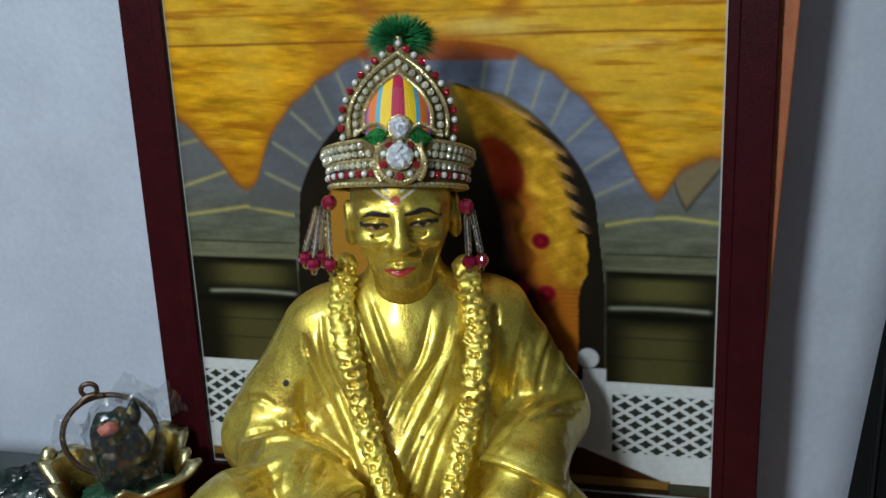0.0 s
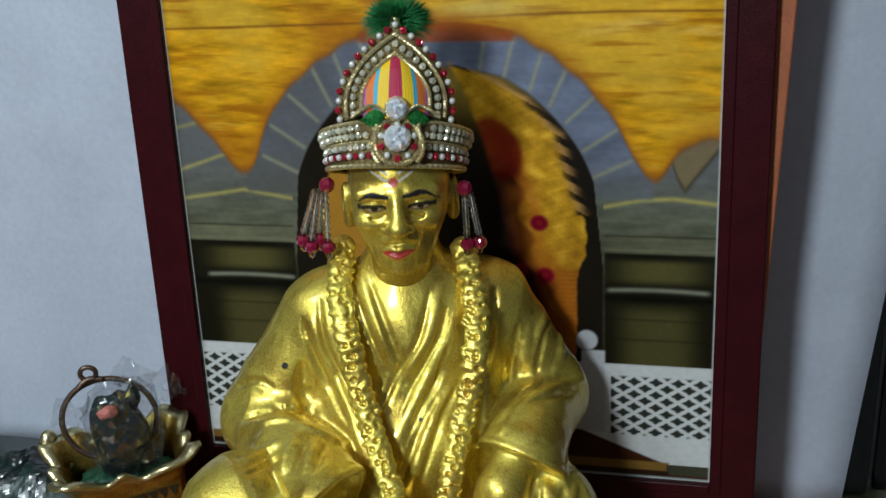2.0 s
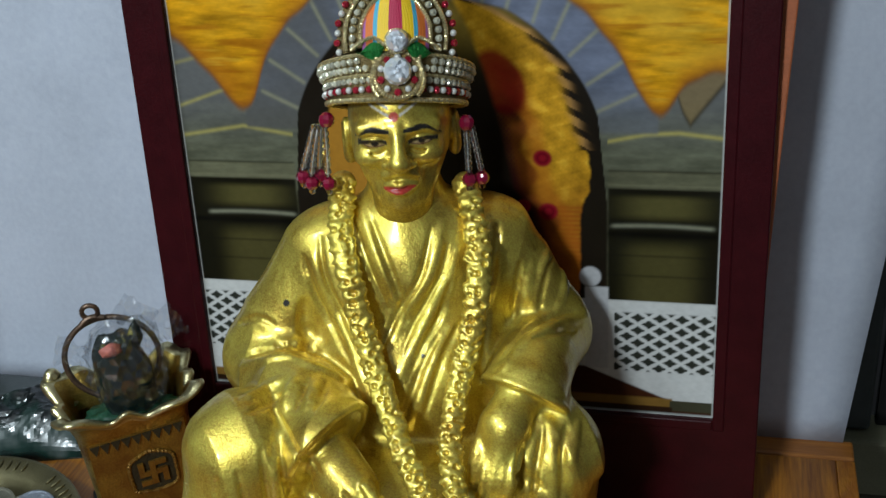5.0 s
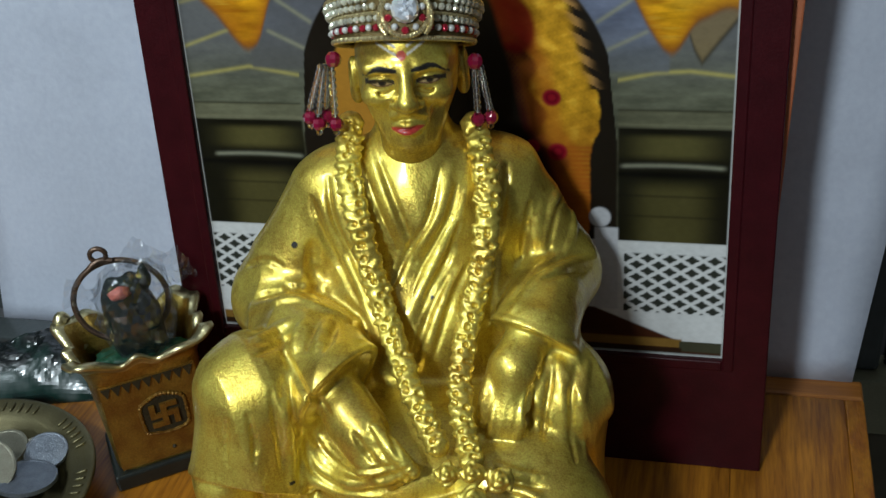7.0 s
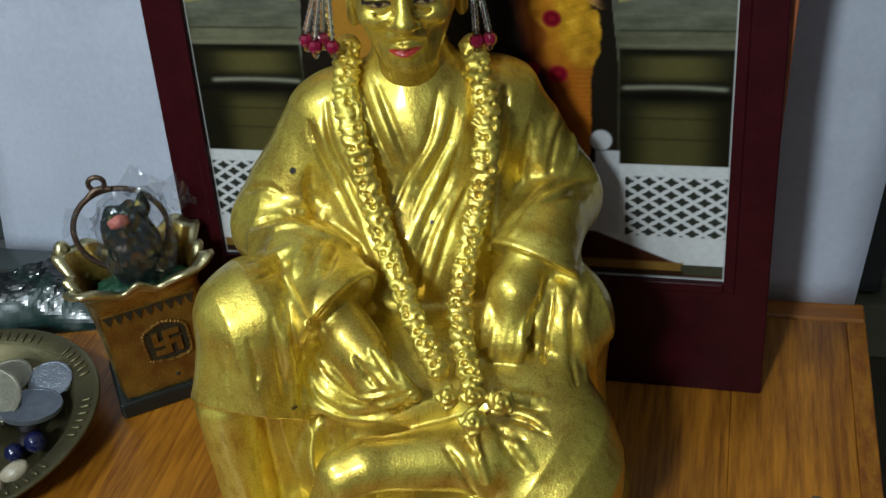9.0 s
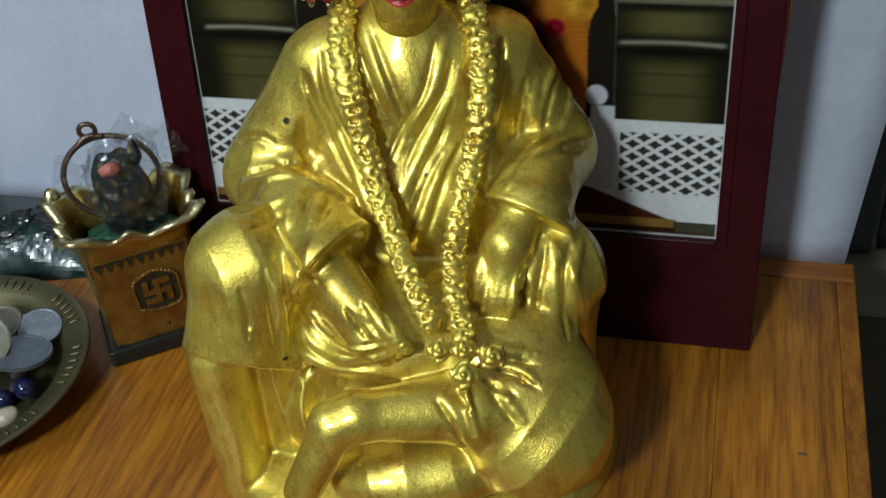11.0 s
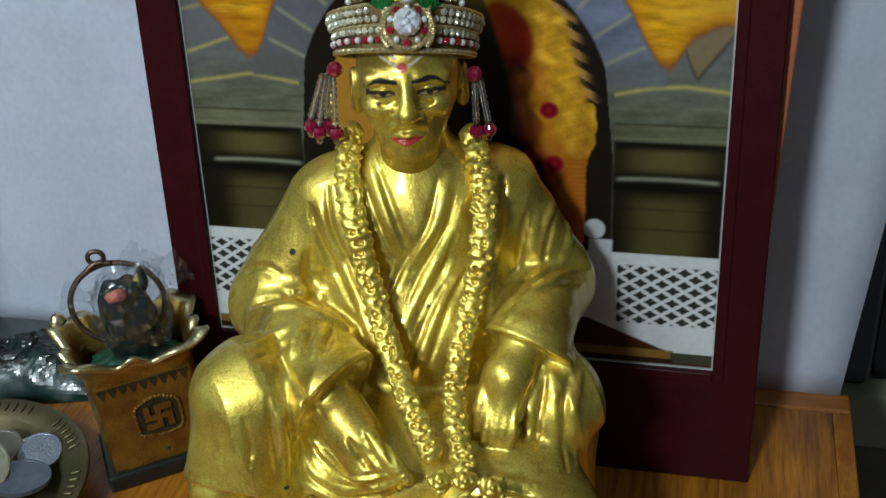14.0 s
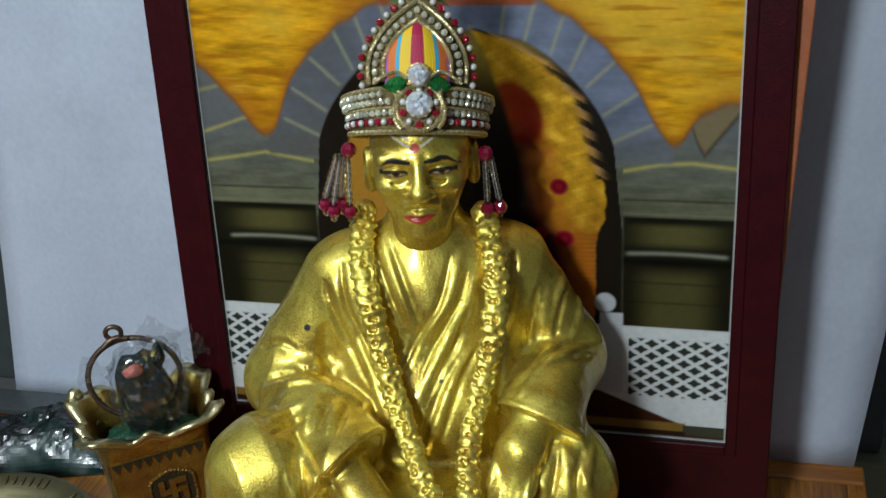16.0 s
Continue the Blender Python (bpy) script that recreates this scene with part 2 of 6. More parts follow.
slab("floor", -2.2, 2.2, -2.6, 0.9, -0.1, 0.0, M_FLOOR, "dull brown tiled floor of the room")
# the ceiling stays out of view; white so that it bounces light downwards
slab("ceiling", -2.2, 2.2, -2.6, 0.9, 2.7, 2.8, M_CEILING, "plain pale painted ceiling of the room")
slab("wall_north", -2.2, 2.2, 0.9, 1.0, 0.0, 2.7, M_WALL, "pale painted wall behind the table")
slab("wall_south", -2.2, 2.2, -2.7, -2.6, 0.0, 2.7, M_WALL, "pale painted wall behind the viewer")
slab("wall_west", -2.3, -2.2, -2.6, 0.9, 0.0, 2.7, M_WALL, "pale painted wall of the room")
slab("wall_east", 2.2, 2.3, -2.6, 0.9, 0.0, 2.7, M_WALL, "pale painted wall of the room")

# ---- table ----
RIGHT, BACK = 0.2105, 0.0775
table = thing("table", pose(0, 0, 0), "varnished orange-brown wooden table with edge lipping", "table")
part("tabletop", box(-0.75, 0.1366, -0.36, BACK - 0.013, TOP - 0.022, TOP, 0.0005), M_TABLE, table)
part("tabletop", box(0.1367, RIGHT - 0.0106, -0.36, BACK - 0.013, TOP - 0.022, TOP, 0.0005), M_TABLE, table)
part("back_lipping", box(-0.75, RIGHT, BACK - 0.0125, BACK + 0.004, TOP - 0.026, TOP + 0.0012, 0.0015), M_LIP, table)
part("side_lipping", box(RIGHT - 0.0105, RIGHT, -0.36, BACK - 0.013, TOP - 0.026, TOP + 0.0003, 0.0008), M_EDGE, table)
part("dent", box(0.1768, 0.1812, -0.0745, -0.0731, TOP - 0.001, TOP + 0.0002), M_SHADE, table, "small dark dent in the varnish")
for lx in (-0.72, RIGHT - 0.03):
    for ly in (-0.33, BACK - 0.04):
        part("leg", box(lx - 0.02, lx + 0.02, ly - 0.02, ly + 0.02, FLOOR, TOP - 0.0265, 0.003), M_TABLE, table)

# ---- white sheet and the dark panel it leans on ----
LEAN_SHEET = 10.3
sheet = thing("white_sheet", pose(0, BACK + 0.001, TOP + 0.0014, -LEAN_SHEET, 0, 0), "large white laminated sheet leaning behind the picture frame", "sheet")


def sheet_mesh():
    bm = bmesh.new()
    nx, nz = 30, 40
    grids = []
    for off in (0.0, 0.0007):
        grid = []
        for j in range(nz + 1):
            z = 0.62 * j / nz
            x0, x1 = -0.366 + 0.06 * z, 0.2048 + 0.12 * z
            row = []
            for i in range(nx + 1):
                x = x0 + (x1 - x0) * i / nx
                row.append(bm.verts.new((x, off + 0.0012 * math.sin(9 * x + 3 * z) + 0.0008 * math.sin(23 * z), z)))
            grid.append(row)
        grids.append(grid)
    f, r = grids
    for j in range(nz):
        for i in range(nx):
            bm.faces.new((f[j][i], f[j][i + 1], f[j + 1][i + 1], f[j + 1][i])).smooth = True
            bm.faces.new((r[j][i], r[j + 1][i], r[j + 1][i + 1], r[j][i + 1])).smooth = True
    rim_f = f[0] + [q[-1] for q in f[1:]] + f[-1][-2::-1] + [q[0] for q in f[-2:0:-1]]
    rim_r = r[0] + [q[-1] for q in r[1:]] + r[-1][-2::-1] + [q[0] for q in r[-2:0:-1]]
    for i in range(len(rim_f)):
        k = (i + 1) % len(rim_f)
        bm.faces.new((rim_f[k], rim_f[i], rim_r[i], rim_r[k]))
    return bm


part("laminate", sheet_mesh(), M_PAPER, sheet)

cabinet = thing("glass_cabinet", pose(0, 0, 0), "dark glass-fronted cabinet with an olive-cream base rail", "cabinet")
part("frame_panel", box(-0.72, 0.241, 0.215, 0.235, TOP - 0.093, TOP + 0.9, 0.003), M_GREYEDGE, cabinet)
part("glass_panel", box(0.245, 0.80, 0.222, 0.232, TOP - 0.093, TOP + 0.9, 0.002), M_BLACK, cabinet)
part("base_rail", box(0.205, 0.80, 0.205, 0.24, TOP - 0.145, TOP - 0.095, 0.003), M_BEIGE, cabinet)
part("plinth", box(0.2, 0.80, 0.21, 0.24, FLOOR, TOP - 0.147, 0.003), M_SHADE, cabinet)
part("side_panel", box(-0.75, -0.725, 0.20, 0.235, FLOOR, TOP + 0.9, 0.003), M_GREYEDGE, cabinet)

# ---- picture frame ----
LEAN_FRAME = 7.575
picture = thing("picture_frame", pose(0, 0, TOP, -LEAN_FRAME, 0, 0), "maroon lacquered picture frame holding a glossy temple-arch print", "picture frame")
U0, U1, V0, V1 = -0.1528, 0.1293, 0.0668, 0.425    # the print
F0, F1, FT = -0.1762, 0.1522, 0.452                 # the frame's outside


def rail(x0, x1, z0, z1, inner, soft=0.0016, lip_from=None):
    """A straight frame member with a stepped profile; inner: the side on which the print lies."""
    bm = box(x0, x1, -0.003, 0.0045, z0, z1)
    # only the outer arrises are rounded, the glued joints stay flush
    outer = {"r": (0, x0), "l": (0, x1), "t": (2, z0), "b": (2, z1)}[inner]
    edge = [e for e in bm.edges if all(abs(v.co[outer[0]] - outer[1]) < 1e-6 for v in e.verts)]
    bmesh.ops.bevel(bm, geom=edge, offset=soft, segments=2, affect="EDGES", profile=0.5)
    step = 0.006
    y0 = z0 if lip_from is None else lip_from
    lip = {"r": (x1 - step, x1, y0, z1), "l": (x0, x0 + step, y0, z1), "t": (x0, x1, z1 - step, z1), "b": (x0, x1, z0, z0 + step)}[inner]
    extra = box(lip[0], lip[1], -0.0036, -0.001, lip[2], lip[3], 0.0009)
    me = bpy.data.meshes.new("lip")
    extra.to_mesh(me)
    extra.free()
    bm.from_mesh(me)
    bpy.data.meshes.remove(me)
    return bm


part("left_rail", rail(F0, U0, 0.0, FT, "r", 0.0009, V0 - 0.006), M_FRAME, picture)
part("right_rail", rail(U1, F1, 0.0, FT, "l", 0.0009, V0 - 0.006), M_FRAME, picture)
part("bottom_rail", rail(U0, U1, 0.0, V0, "t", 0.0002), M_FRAME, picture)
part("top_rail", rail(U0 + 0.0002, U1 - 0.0002, V1, FT, "b"), M_FRAME, picture)
back = part("backing_board", box(-0.150, 0.150, 0.0050, 0.0085, 0.02, 0.44, 0.001), M_BACKING, picture, "orange backing board, slightly turned",
            at=pose(-0.0045, 0, 0, 0, 2.75, 0))


# ---- the print ----
def fade(x, a, b):
    t = np.clip((x - a) / (b - a), 0, 1)
    return t * t * (3 - 2 * t)


def wave_noise(x, y, seed, octaves=4):
    """Cheap smooth noise from sums of sines, about -1 to 1."""
    rng = np.random.RandomState(seed)
    out, amp = np.zeros_like(x), 0.55
    for o in range(octaves):
        for _ in range(3):
            ang, ph, k = rng.uniform(0, 6.28), rng.uniform(0, 6.28), 2 ** o * rng.uniform(0.7, 1.4)
            out += amp / 1.8 * np.sin(k * (x * np.cos(ang) + y * np.sin(ang)) + ph + 1.3 * np.sin(0.7 * k * y + ph))
        amp *= 0.6
    return out


def bent(x, px, py, soft):
    """A line through a few points with its corners rounded off."""
    return sum(np.interp(x + k * soft, px, py) for k in (-1, -0.5, 0, 0.5, 1)) / 5


def print_colours(u, v):
    """The printed picture: a gilded wooden front above a grey stone arch, pillars, a garlanded cloth and a white lattice."""
    def mix(c, colour, k):
        return c + (np.array(colour)[None] - c) * k[:, None]
    cx = -0.0085
    n1 = wave_noise(u * 60, v * 420, 1)
    n2 = wave_noise(u * 35, v * 60, 2)
    n3 = wave_noise(u * 200, v * 900, 3)
    gold = np.array((0.70, 0.33, 0.012))[None] * (1 + 0.30 * n1 + 0.26 * n3)[:, None]
    gold = mix(gold, (0.75, 0.44, 0.04), fade(n2, -0.1, 0.8) * 0.7)
    gold = mix(gold, (0.50, 0.17, 0.012), fade(-n2, 0.0, 0.9) * 0.75)
    gold = mix(gold, (0.80, 0.56, 0.16), np.exp(-((v - 0.302 + 0.004 * np.sin(u * 50)) / 0.003) ** 2) * fade(n1, -0.2, 0.6) * fade(u, 0.02, 0.12) * 0.5)
    st = wave_noise(u * 95, v * 640, 31, 3)
    gold = mix(gold, (0.40, 0.125, 0.008), fade(st, 0.30, 0.95) * 0.65)
    gold = mix(gold, (0.86, 0.52, 0.05), fade(-st, 0.55, 1.1) * 0.5)
    gold = mix(gold, (0.36, 0.12, 0.012), np.exp(-((v - 0.3228 - 0.01 * u) / 0.0008) ** 2) * 0.55)
    board = np.exp(-((v - np.interp(u, [-0.15, -0.05, 0.03, 0.08, 0.13], [0.3066, 0.3080, 0.3110, 0.3119, 0.3115])) / 0.0007) ** 2)
    gold = mix(gold, (0.22, 0.07, 0.012), board * 0.85)
    gold = mix(gold, (0.30, 0.10, 0.02), np.exp(-((v - 0.345) / 0.001) ** 2) * 0.7)
    # carved swirl at the top of the arch
    d = np.hypot((u - cx) / 1.9, v - 0.330)
    gold = mix(gold, (0.42, 0.13, 0.015), np.exp(-((d - 0.02) / 0.003) ** 2) * 0.7)
    gold = mix(gold, (0.85, 0.62, 0.14), np.exp(-(((u - 0.014) / 0.022) ** 2 + ((v - 0.3145) / 0.004) ** 2)) * 0.8)
    c = gold
    # stone below the gilded zigzag
    a = np.abs(u - cx)
    stone_n = wave_noise(u * 140, v * 420, 5)
    warm = fade(v, 0.205, 0.245)
    stone = np.array((0.125, 0.128, 0.085))[None] * (1 + 0.30 * stone_n)[:, None]
    stone = mix(stone, (0.150, 0.150, 0.160), warm * 0.8)
    edge = bent(u, [-0.1530, -0.1365, -0.1238, -0.1138, -0.1061, -0.0988, -0.0883, -0.0733, -0.0543, -0.0421, -0.0100,
                         0.0320, 0.0483, 0.0645, 0.0781, 0.0849, 0.0917, 0.0973, 0.1005, 0.1065, 0.1157, 0.1293],
                     [0.2702, 0.2537, 0.2369, 0.2246, 0.2433, 0.2615, 0.2734, 0.2865, 0.2978, 0.3025, 0.3040,
                      0.3005, 0.2911, 0.2773, 0.2607, 0.2482, 0.2341, 0.2256, 0.2279, 0.2400, 0.2485, 0.2505], 0.005)
    edge = edge + 0.0006 * np.sin(u * 420)
    below = fade(edge - v, -0.0022, 0.0026)
    c = mix(c, (0.46, 0.15, 0.012), np.exp(-((edge - v) / 0.0095) ** 2) * 0.75)
    c = mix(c, (0.17, 0.07, 0.025), np.exp(-((edge - v) / 0.0030) ** 2) * 0.75)
    k = below[:, None]
    c = c * (1 - k) + stone * k
    # a second, greyer fold beside the pointed one
    second = np.interp(u, [0.1065, 0.1094, 0.1130, 0.1187, 0.1284, 0.1300], [0.2400, 0.2315, 0.2253, 0.2331, 0.2458, 0.2475])
    dim = below * (u > 0.1065) * fade(v - second, -0.0015, 0.0015)
    c = mix(c, (0.26, 0.17, 0.05), dim * 0.6)
    c = mix(c, (0.05, 0.04, 0.025), np.exp(-((v - second) / 0.0018) ** 2) * (u > 0.1065) * below * 0.7)

    def streak(pu, pv, wide, colour, strength, where=1.0):
        """A thin painted line through a few points, each u once."""
        line = np.interp(u, pu, pv)
        return mix(c, colour, np.exp(-((v - line) / wide) ** 2) * (u > pu[0]) * (u < pu[-1]) * strength * where)
    pale = (0.44, 0.38, 0.12)
    c = streak([-0.1530, -0.1174, -0.0900], [0.2157, 0.2214, 0.2170], 0.0011, pale, 0.8)
    c = streak([-0.1530, -0.1284, -0.1200], [0.2316, 0.2399, 0.2420], 0.0011, pale, 0.7, below)
    c = streak([-0.1530, -0.1393, -0.1300], [0.2545, 0.2577, 0.2590], 0.0011, pale, 0.5, below)
    c = streak([0.0735, 0.0918, 0.1082, 0.1293], [0.2163, 0.2203, 0.2212, 0.2188], 0.0011, pale, 0.9)
    # arch ring of grey-blue blocks
    inner_v = bent(a, [0, 0.0204, 0.0344, 0.0481, 0.0618, 0.0727, 0.0782, 0.0815, 0.0835], [0.2870, 0.2845, 0.2811, 0.2718, 0.2578, 0.2423, 0.2279, 0.2164, 0.140], 0.004)
    ring = below * fade(v - inner_v, -0.001, 0.001) * fade(0.1065 - a, -0.001, 0.001) * fade(v, 0.2190, 0.2225)
    ang = np.arctan2(v - 0.195, u - cx)
    block = np.array((0.165, 0.185, 0.255))[None] * (1 + 0.14 * stone_n + 0.10 * np.sin(ang * 31))[:, None]
    block = mix(block, (0.13, 0.13, 0.10), fade(0.25 - v, 0.0, 0.03) * 0.7)
    block = mix(block, (0.105, 0.100, 0.085), fade(cx - u, 0.02, 0.07) * 0.7)
    for u0, v0, u1, v1 in ((0.0157, 0.2980, 0.0130, 0.2820), (0.0306, 0.3005, 0.0250, 0.2805), (0.0442, 0.2930, 0.0380, 0.2750), (0.0564, 0.2860, 0.0475, 0.2670),
                           (0.0699, 0.2720, 0.0555, 0.2588), (0.0812, 0.2562, 0.0640, 0.2448), (0.0870, 0.2400, 0.0690, 0.2314)):
        eu, ev = u1 - u0, v1 - v0
        px = np.where(u > cx, u, 2 * cx - u)
        t = np.clip(((px - u0) * eu + (v - v0) * ev) / (eu * eu + ev * ev), 0, 1)
        block = mix(block, (0.34, 0.33, 0.21), np.exp(-((px - u0 - t * eu) ** 2 + (v - v0 - t * ev) ** 2) / 0.0011 ** 2) * 0.65)
    c = c * (1 - ring[:, None]) + block * ring[:, None]
    # red-brown keystone band
    key = fade(0.0405 - np.abs(u - cx), -0.002, 0.004) * fade(v, 0.2975, 0.2995) * fade(0.3085 - 3.2 * (u - cx) ** 2 - v, -0.001, 0.001)
    c = mix(c, (0.33, 0.075, 0.016), key * 0.9)
    # dark opening under the arch
    inside = fade(inner_v - v, -0.0012, 0.0016) * (a < 0.0835)
    c = mix(c, (0.017, 0.013, 0.009), inside)
    # pale yellow light inside the arch
    c = mix(c, (0.55, 0.36, 0.06), inside * np.exp(-(((u - 0.004) / 0.03) ** 2 + ((v - 0.276) / 0.014) ** 2)) * 0.5)
    # cornice and pillars beside the opening
    side = fade(a, 0.0815, 0.0835)
    low = fade(0.2018 - v, -0.0006, 0.0006) * side
    corn = np.array((0.135, 0.132, 0.080))[None] * (1 + 0.25 * stone_n)[:, None]
    c = c * (1 - low[:, None]) + corn * low[:, None]
    c = mix(c, (0.03, 0.028, 0.016), np.exp(-((v - 0.2016) / 0.0007) ** 2) * side * 0.7)
    c = mix(c, (0.21, 0.20, 0.12), np.exp(-((v - 0.1942) / 0.0007) ** 2) * side * 0.55)
    dark = fade(0.1925 - v, -0.0005, 0.0005) * side
    c = mix(c, (0.014, 0.013, 0.008), dark)
    pu = np.where(u > 0, (u - 0.1010) / 0.020, (u + 0.1180) / 0.020)
    col = np.exp(-np.abs(pu) ** 3)
    c = mix(c, (0.115, 0.100, 0.034), dark * col * fade(v, 0.1745, 0.180) * fade(0.1905 - v, 0, 0.004) * 0.9)
    c = mix(c, (0.095, 0.082, 0.028), dark * np.exp(-np.abs(pu * 1.12) ** 4) * fade(0.168 - v, 0, 0.01) * 0.85)
    ledge = np.exp(-((v - 0.1722 - 0.0012 * np.cos(pu)) / 0.0011) ** 2) * fade(1.35 - np.abs(pu), 0, 0.2)
    c = mix(c, (0.27, 0.27, 0.19), dark * ledge * 0.85)
    c = mix(c, (0.006, 0.006, 0.005), dark * np.exp(-((v - 0.1685) / 0.0016) ** 2) * 0.8)
    for lv in (0.157, 0.146):
        c = mix(c, (0.012, 0.011, 0.008), dark * np.exp(-((v - lv) / 0.0006) ** 2) * 0.5)
    # orange cloth and garland hanging inside the arch
    outer = np.interp(v, [0.14, 0.155, 0.178, 0.190, 0.204, 0.215, 0.2246, 0.2532, 0.2713, 0.2824, 0.288], [0.060, 0.0606, 0.0602, 0.0640, 0.0650, 0.0625, 0.0595, 0.0513, 0.0348, 0.0154, -0.002])
    inner = np.interp(v, [0.14, 0.178, 0.1906, 0.2206, 0.2498, 0.2726, 0.288], [0.045, 0.036, 0.027, 0.0215, 0.0140, 0.0060, -0.002])
    outer = outer + 0.0004 * np.sin(v * 700) * (v > 0.185) + 0.0007 * wave_noise(u * 200, v * 200, 9)
    cloth = fade(outer - u, -0.0008, 0.0008) * fade(u - inner, -0.002, 0.002) * (v > 0.125) * (v < 0.289)
    petals = wave_noise(u * 380, v * 380, 11)
    cl = np.array((0.68, 0.34, 0.022))[None] * (1 + 0.40 * petals)[:, None]
    cl = mix(cl, (0.88, 0.55, 0.06), fade(petals, 0.2, 0.9) * 0.5)
    cl = mix(cl, (0.48, 0.13, 0.015), fade(0.184 - v, 0, 0.003) * (0.7 + 0.3 * np.sin(v * 2600)))
    # the statue's shadow is painted into the lower cloth along with its dark red
    cl = mix(cl, (0.34, 0.10, 0.012), fade(0.205 - v, 0, 0.03) * 0.6)
    cl = mix(cl, (0.10, 0.012, 0.012), fade(0.046 - u + (v - 0.18) * -0.35, 0, 0.012) * fade(0.215 - v, 0, 0.02) * 0.85)
    cl = mix(cl, (0.50, 0.07, 0.012), np.exp(-(((u - 0.0265 + (v - 0.2413) * 0.35) / 0.007) ** 2 + ((v - 0.2390) / 0.017) ** 2)) * 0.85)
    # dark strands and crimson flowers along the inner edge
    run = u - inner
    strand = fade(0.011 + 0.003 * np.sin(v * 260) - run, -0.001, 0.003) * fade(0.236 - v, 0, 0.004)
    cl = mix(cl, (0.075, 0.016, 0.014), strand * 0.9)
    cl = mix(cl, (0.085, 0.012, 0.022), strand * (np.sin(u * 2600) * np.sin(v * 2100) > 0.45) * 0.8)
    crim = fade(0.013 - np.hypot(run - 0.006, (v - 0.2455) * 0.75), -0.001, 0.003)
    cl = mix(cl, (0.27, 0.014, 0.012), crim * 0.9)
    cl = mix(cl, (0.52, 0.14, 0.015), fade(0.011 - np.abs(run - 0.012) , 0, 0.006) * fade(0.231 - v, 0, 0.006) * 0.55)
    cl = cl * (0.80 + 0.20 * fade(run, 0.004, 0.02))[:, None]
    c = c * (1 - cloth[:, None]) + cl * cloth[:, None]
    # twisted cord along the garland's outer edge
    cord = np.exp(-((u - outer + 0.0004) / 0.0026) ** 2) * (v > 0.212) * (v < 0.287)
    c = mix(c, (0.45, 0.24, 0.08), cord * (np.sin(v * 760 + u * 420) > -0.2) * 0.8)
    c = mix(c, (0.02, 0.014, 0.010), cord * (np.sin(v * 760 + u * 420) <= -0.2) * 0.9)
    for ru, rv, rr in ((0.0414, 0.2072, 0.0050), (0.0440, 0.1791, 0.0052), (0.031, 0.1815, 0.004), (0.0035, 0.2520, 0.003)):
        dd = np.hypot(u - ru, (v - rv) * 1.1)
        c = mix(c, (0.30, 0.012, 0.022), fade(rr - dd, -0.0008, 0.0012))
        c = mix(c, (0.13, 0.004, 0.012), np.exp(-((dd - rr * 0.5) / 0.0008) ** 2) * 0.7)
    # warm cloth on the other side of the opening
    left = fade(1 - np.hypot((u + 0.045) / 0.030, (v - 0.205) / 0.045), 0, 0.06)
    c = mix(c, (0.50, 0.23, 0.03), left * 0.85)
    # white lattice fence
    fence = fade(0.1320 - v, -0.0004, 0.0004) * fade(v, 0.0753, 0.0757) * fade(np.abs(u - 0.0) - 0.0585, -0.001, 0.001)
    c = mix(c, (0.66, 0.66, 0.64), fence)
    inn = fade(0.1253 - v, -0.0004, 0.0004) * fade(v, 0.0912, 0.0920) * np.where(u > 0, fade(u, 0.0772, 0.0780), 1.0)
    p, q = 0.5 + (u - 0.0897) / 0.0112 + (v - 0.1225) / 0.0072, 0.5 + (u - 0.0897) / 0.0112 - (v - 0.1225) / 0.0072
    hole = fade(0.345 - np.maximum(np.abs(p % 1 - 0.5), np.abs(q % 1 - 0.5)) + 0.03 * np.cos((p % 1 - 0.5) * 12) * np.cos((q % 1 - 0.5) * 12), -0.04, 0.06)
    c = mix(c, (0.035, 0.038, 0.030), inn * fence * hole)
    # fence post with a round knob
    post = fade(0.0060 - np.abs(u - 0.0685), -0.0006, 0.0006) * fade(0.139 - v, -0.0005, 0.0005) * fade(v, 0.092, 0.0925)
    post = np.maximum(post, fade(0.0056 - np.hypot((u - 0.0652), (v - 0.1445)), -0.0006, 0.0008))
    c = mix(c, (0.55, 0.55, 0.56), post)
    # brown step in front of the fence
    step = fade(np.interp(u, [0.03, 0.062, 0.085, 0.112], [0.093, 0.093, 0.084, 0.0735]) - v, -0.0006, 0.0006)
    c = mix(c, (0.060, 0.020, 0.010), step * (u > -0.06))
    c = mix(c, (0.24, 0.13, 0.03), fade(0.0765 - v, -0.0004, 0.0004) * fade(v, 0.0712, 0.0718) * (u < 0.108))
    c = mix(c, (0.06, 0.058, 0.035), fade(0.0752 - v, -0.0004, 0.0004) * fade(v, 0.0690, 0.0696) * (u > 0.107))
    c = mix(c, (0.035, 0.018, 0.010), fade(0.0712 - v, -0.0004, 0.0004) * (u < 0.108))
    c = mix(c, (0.45, 0.46, 0.44), fade(0.0680 - v, -0.0003, 0.0003))
    grain = wave_noise(u * 900, v * 1500, 21, 2)
    rim = np.minimum(np.minimum(u - U0, U1 - u), v - V0)
    c = mix(c, (0.50, 0.50, 0.48), fade(0.0009 - rim, -0.0003, 0.0003) * 0.8)
    return np.clip((c - 0.004) * 0.82 * (1 + 0.06 * grain)[:, None], 0.0015, 0.95)


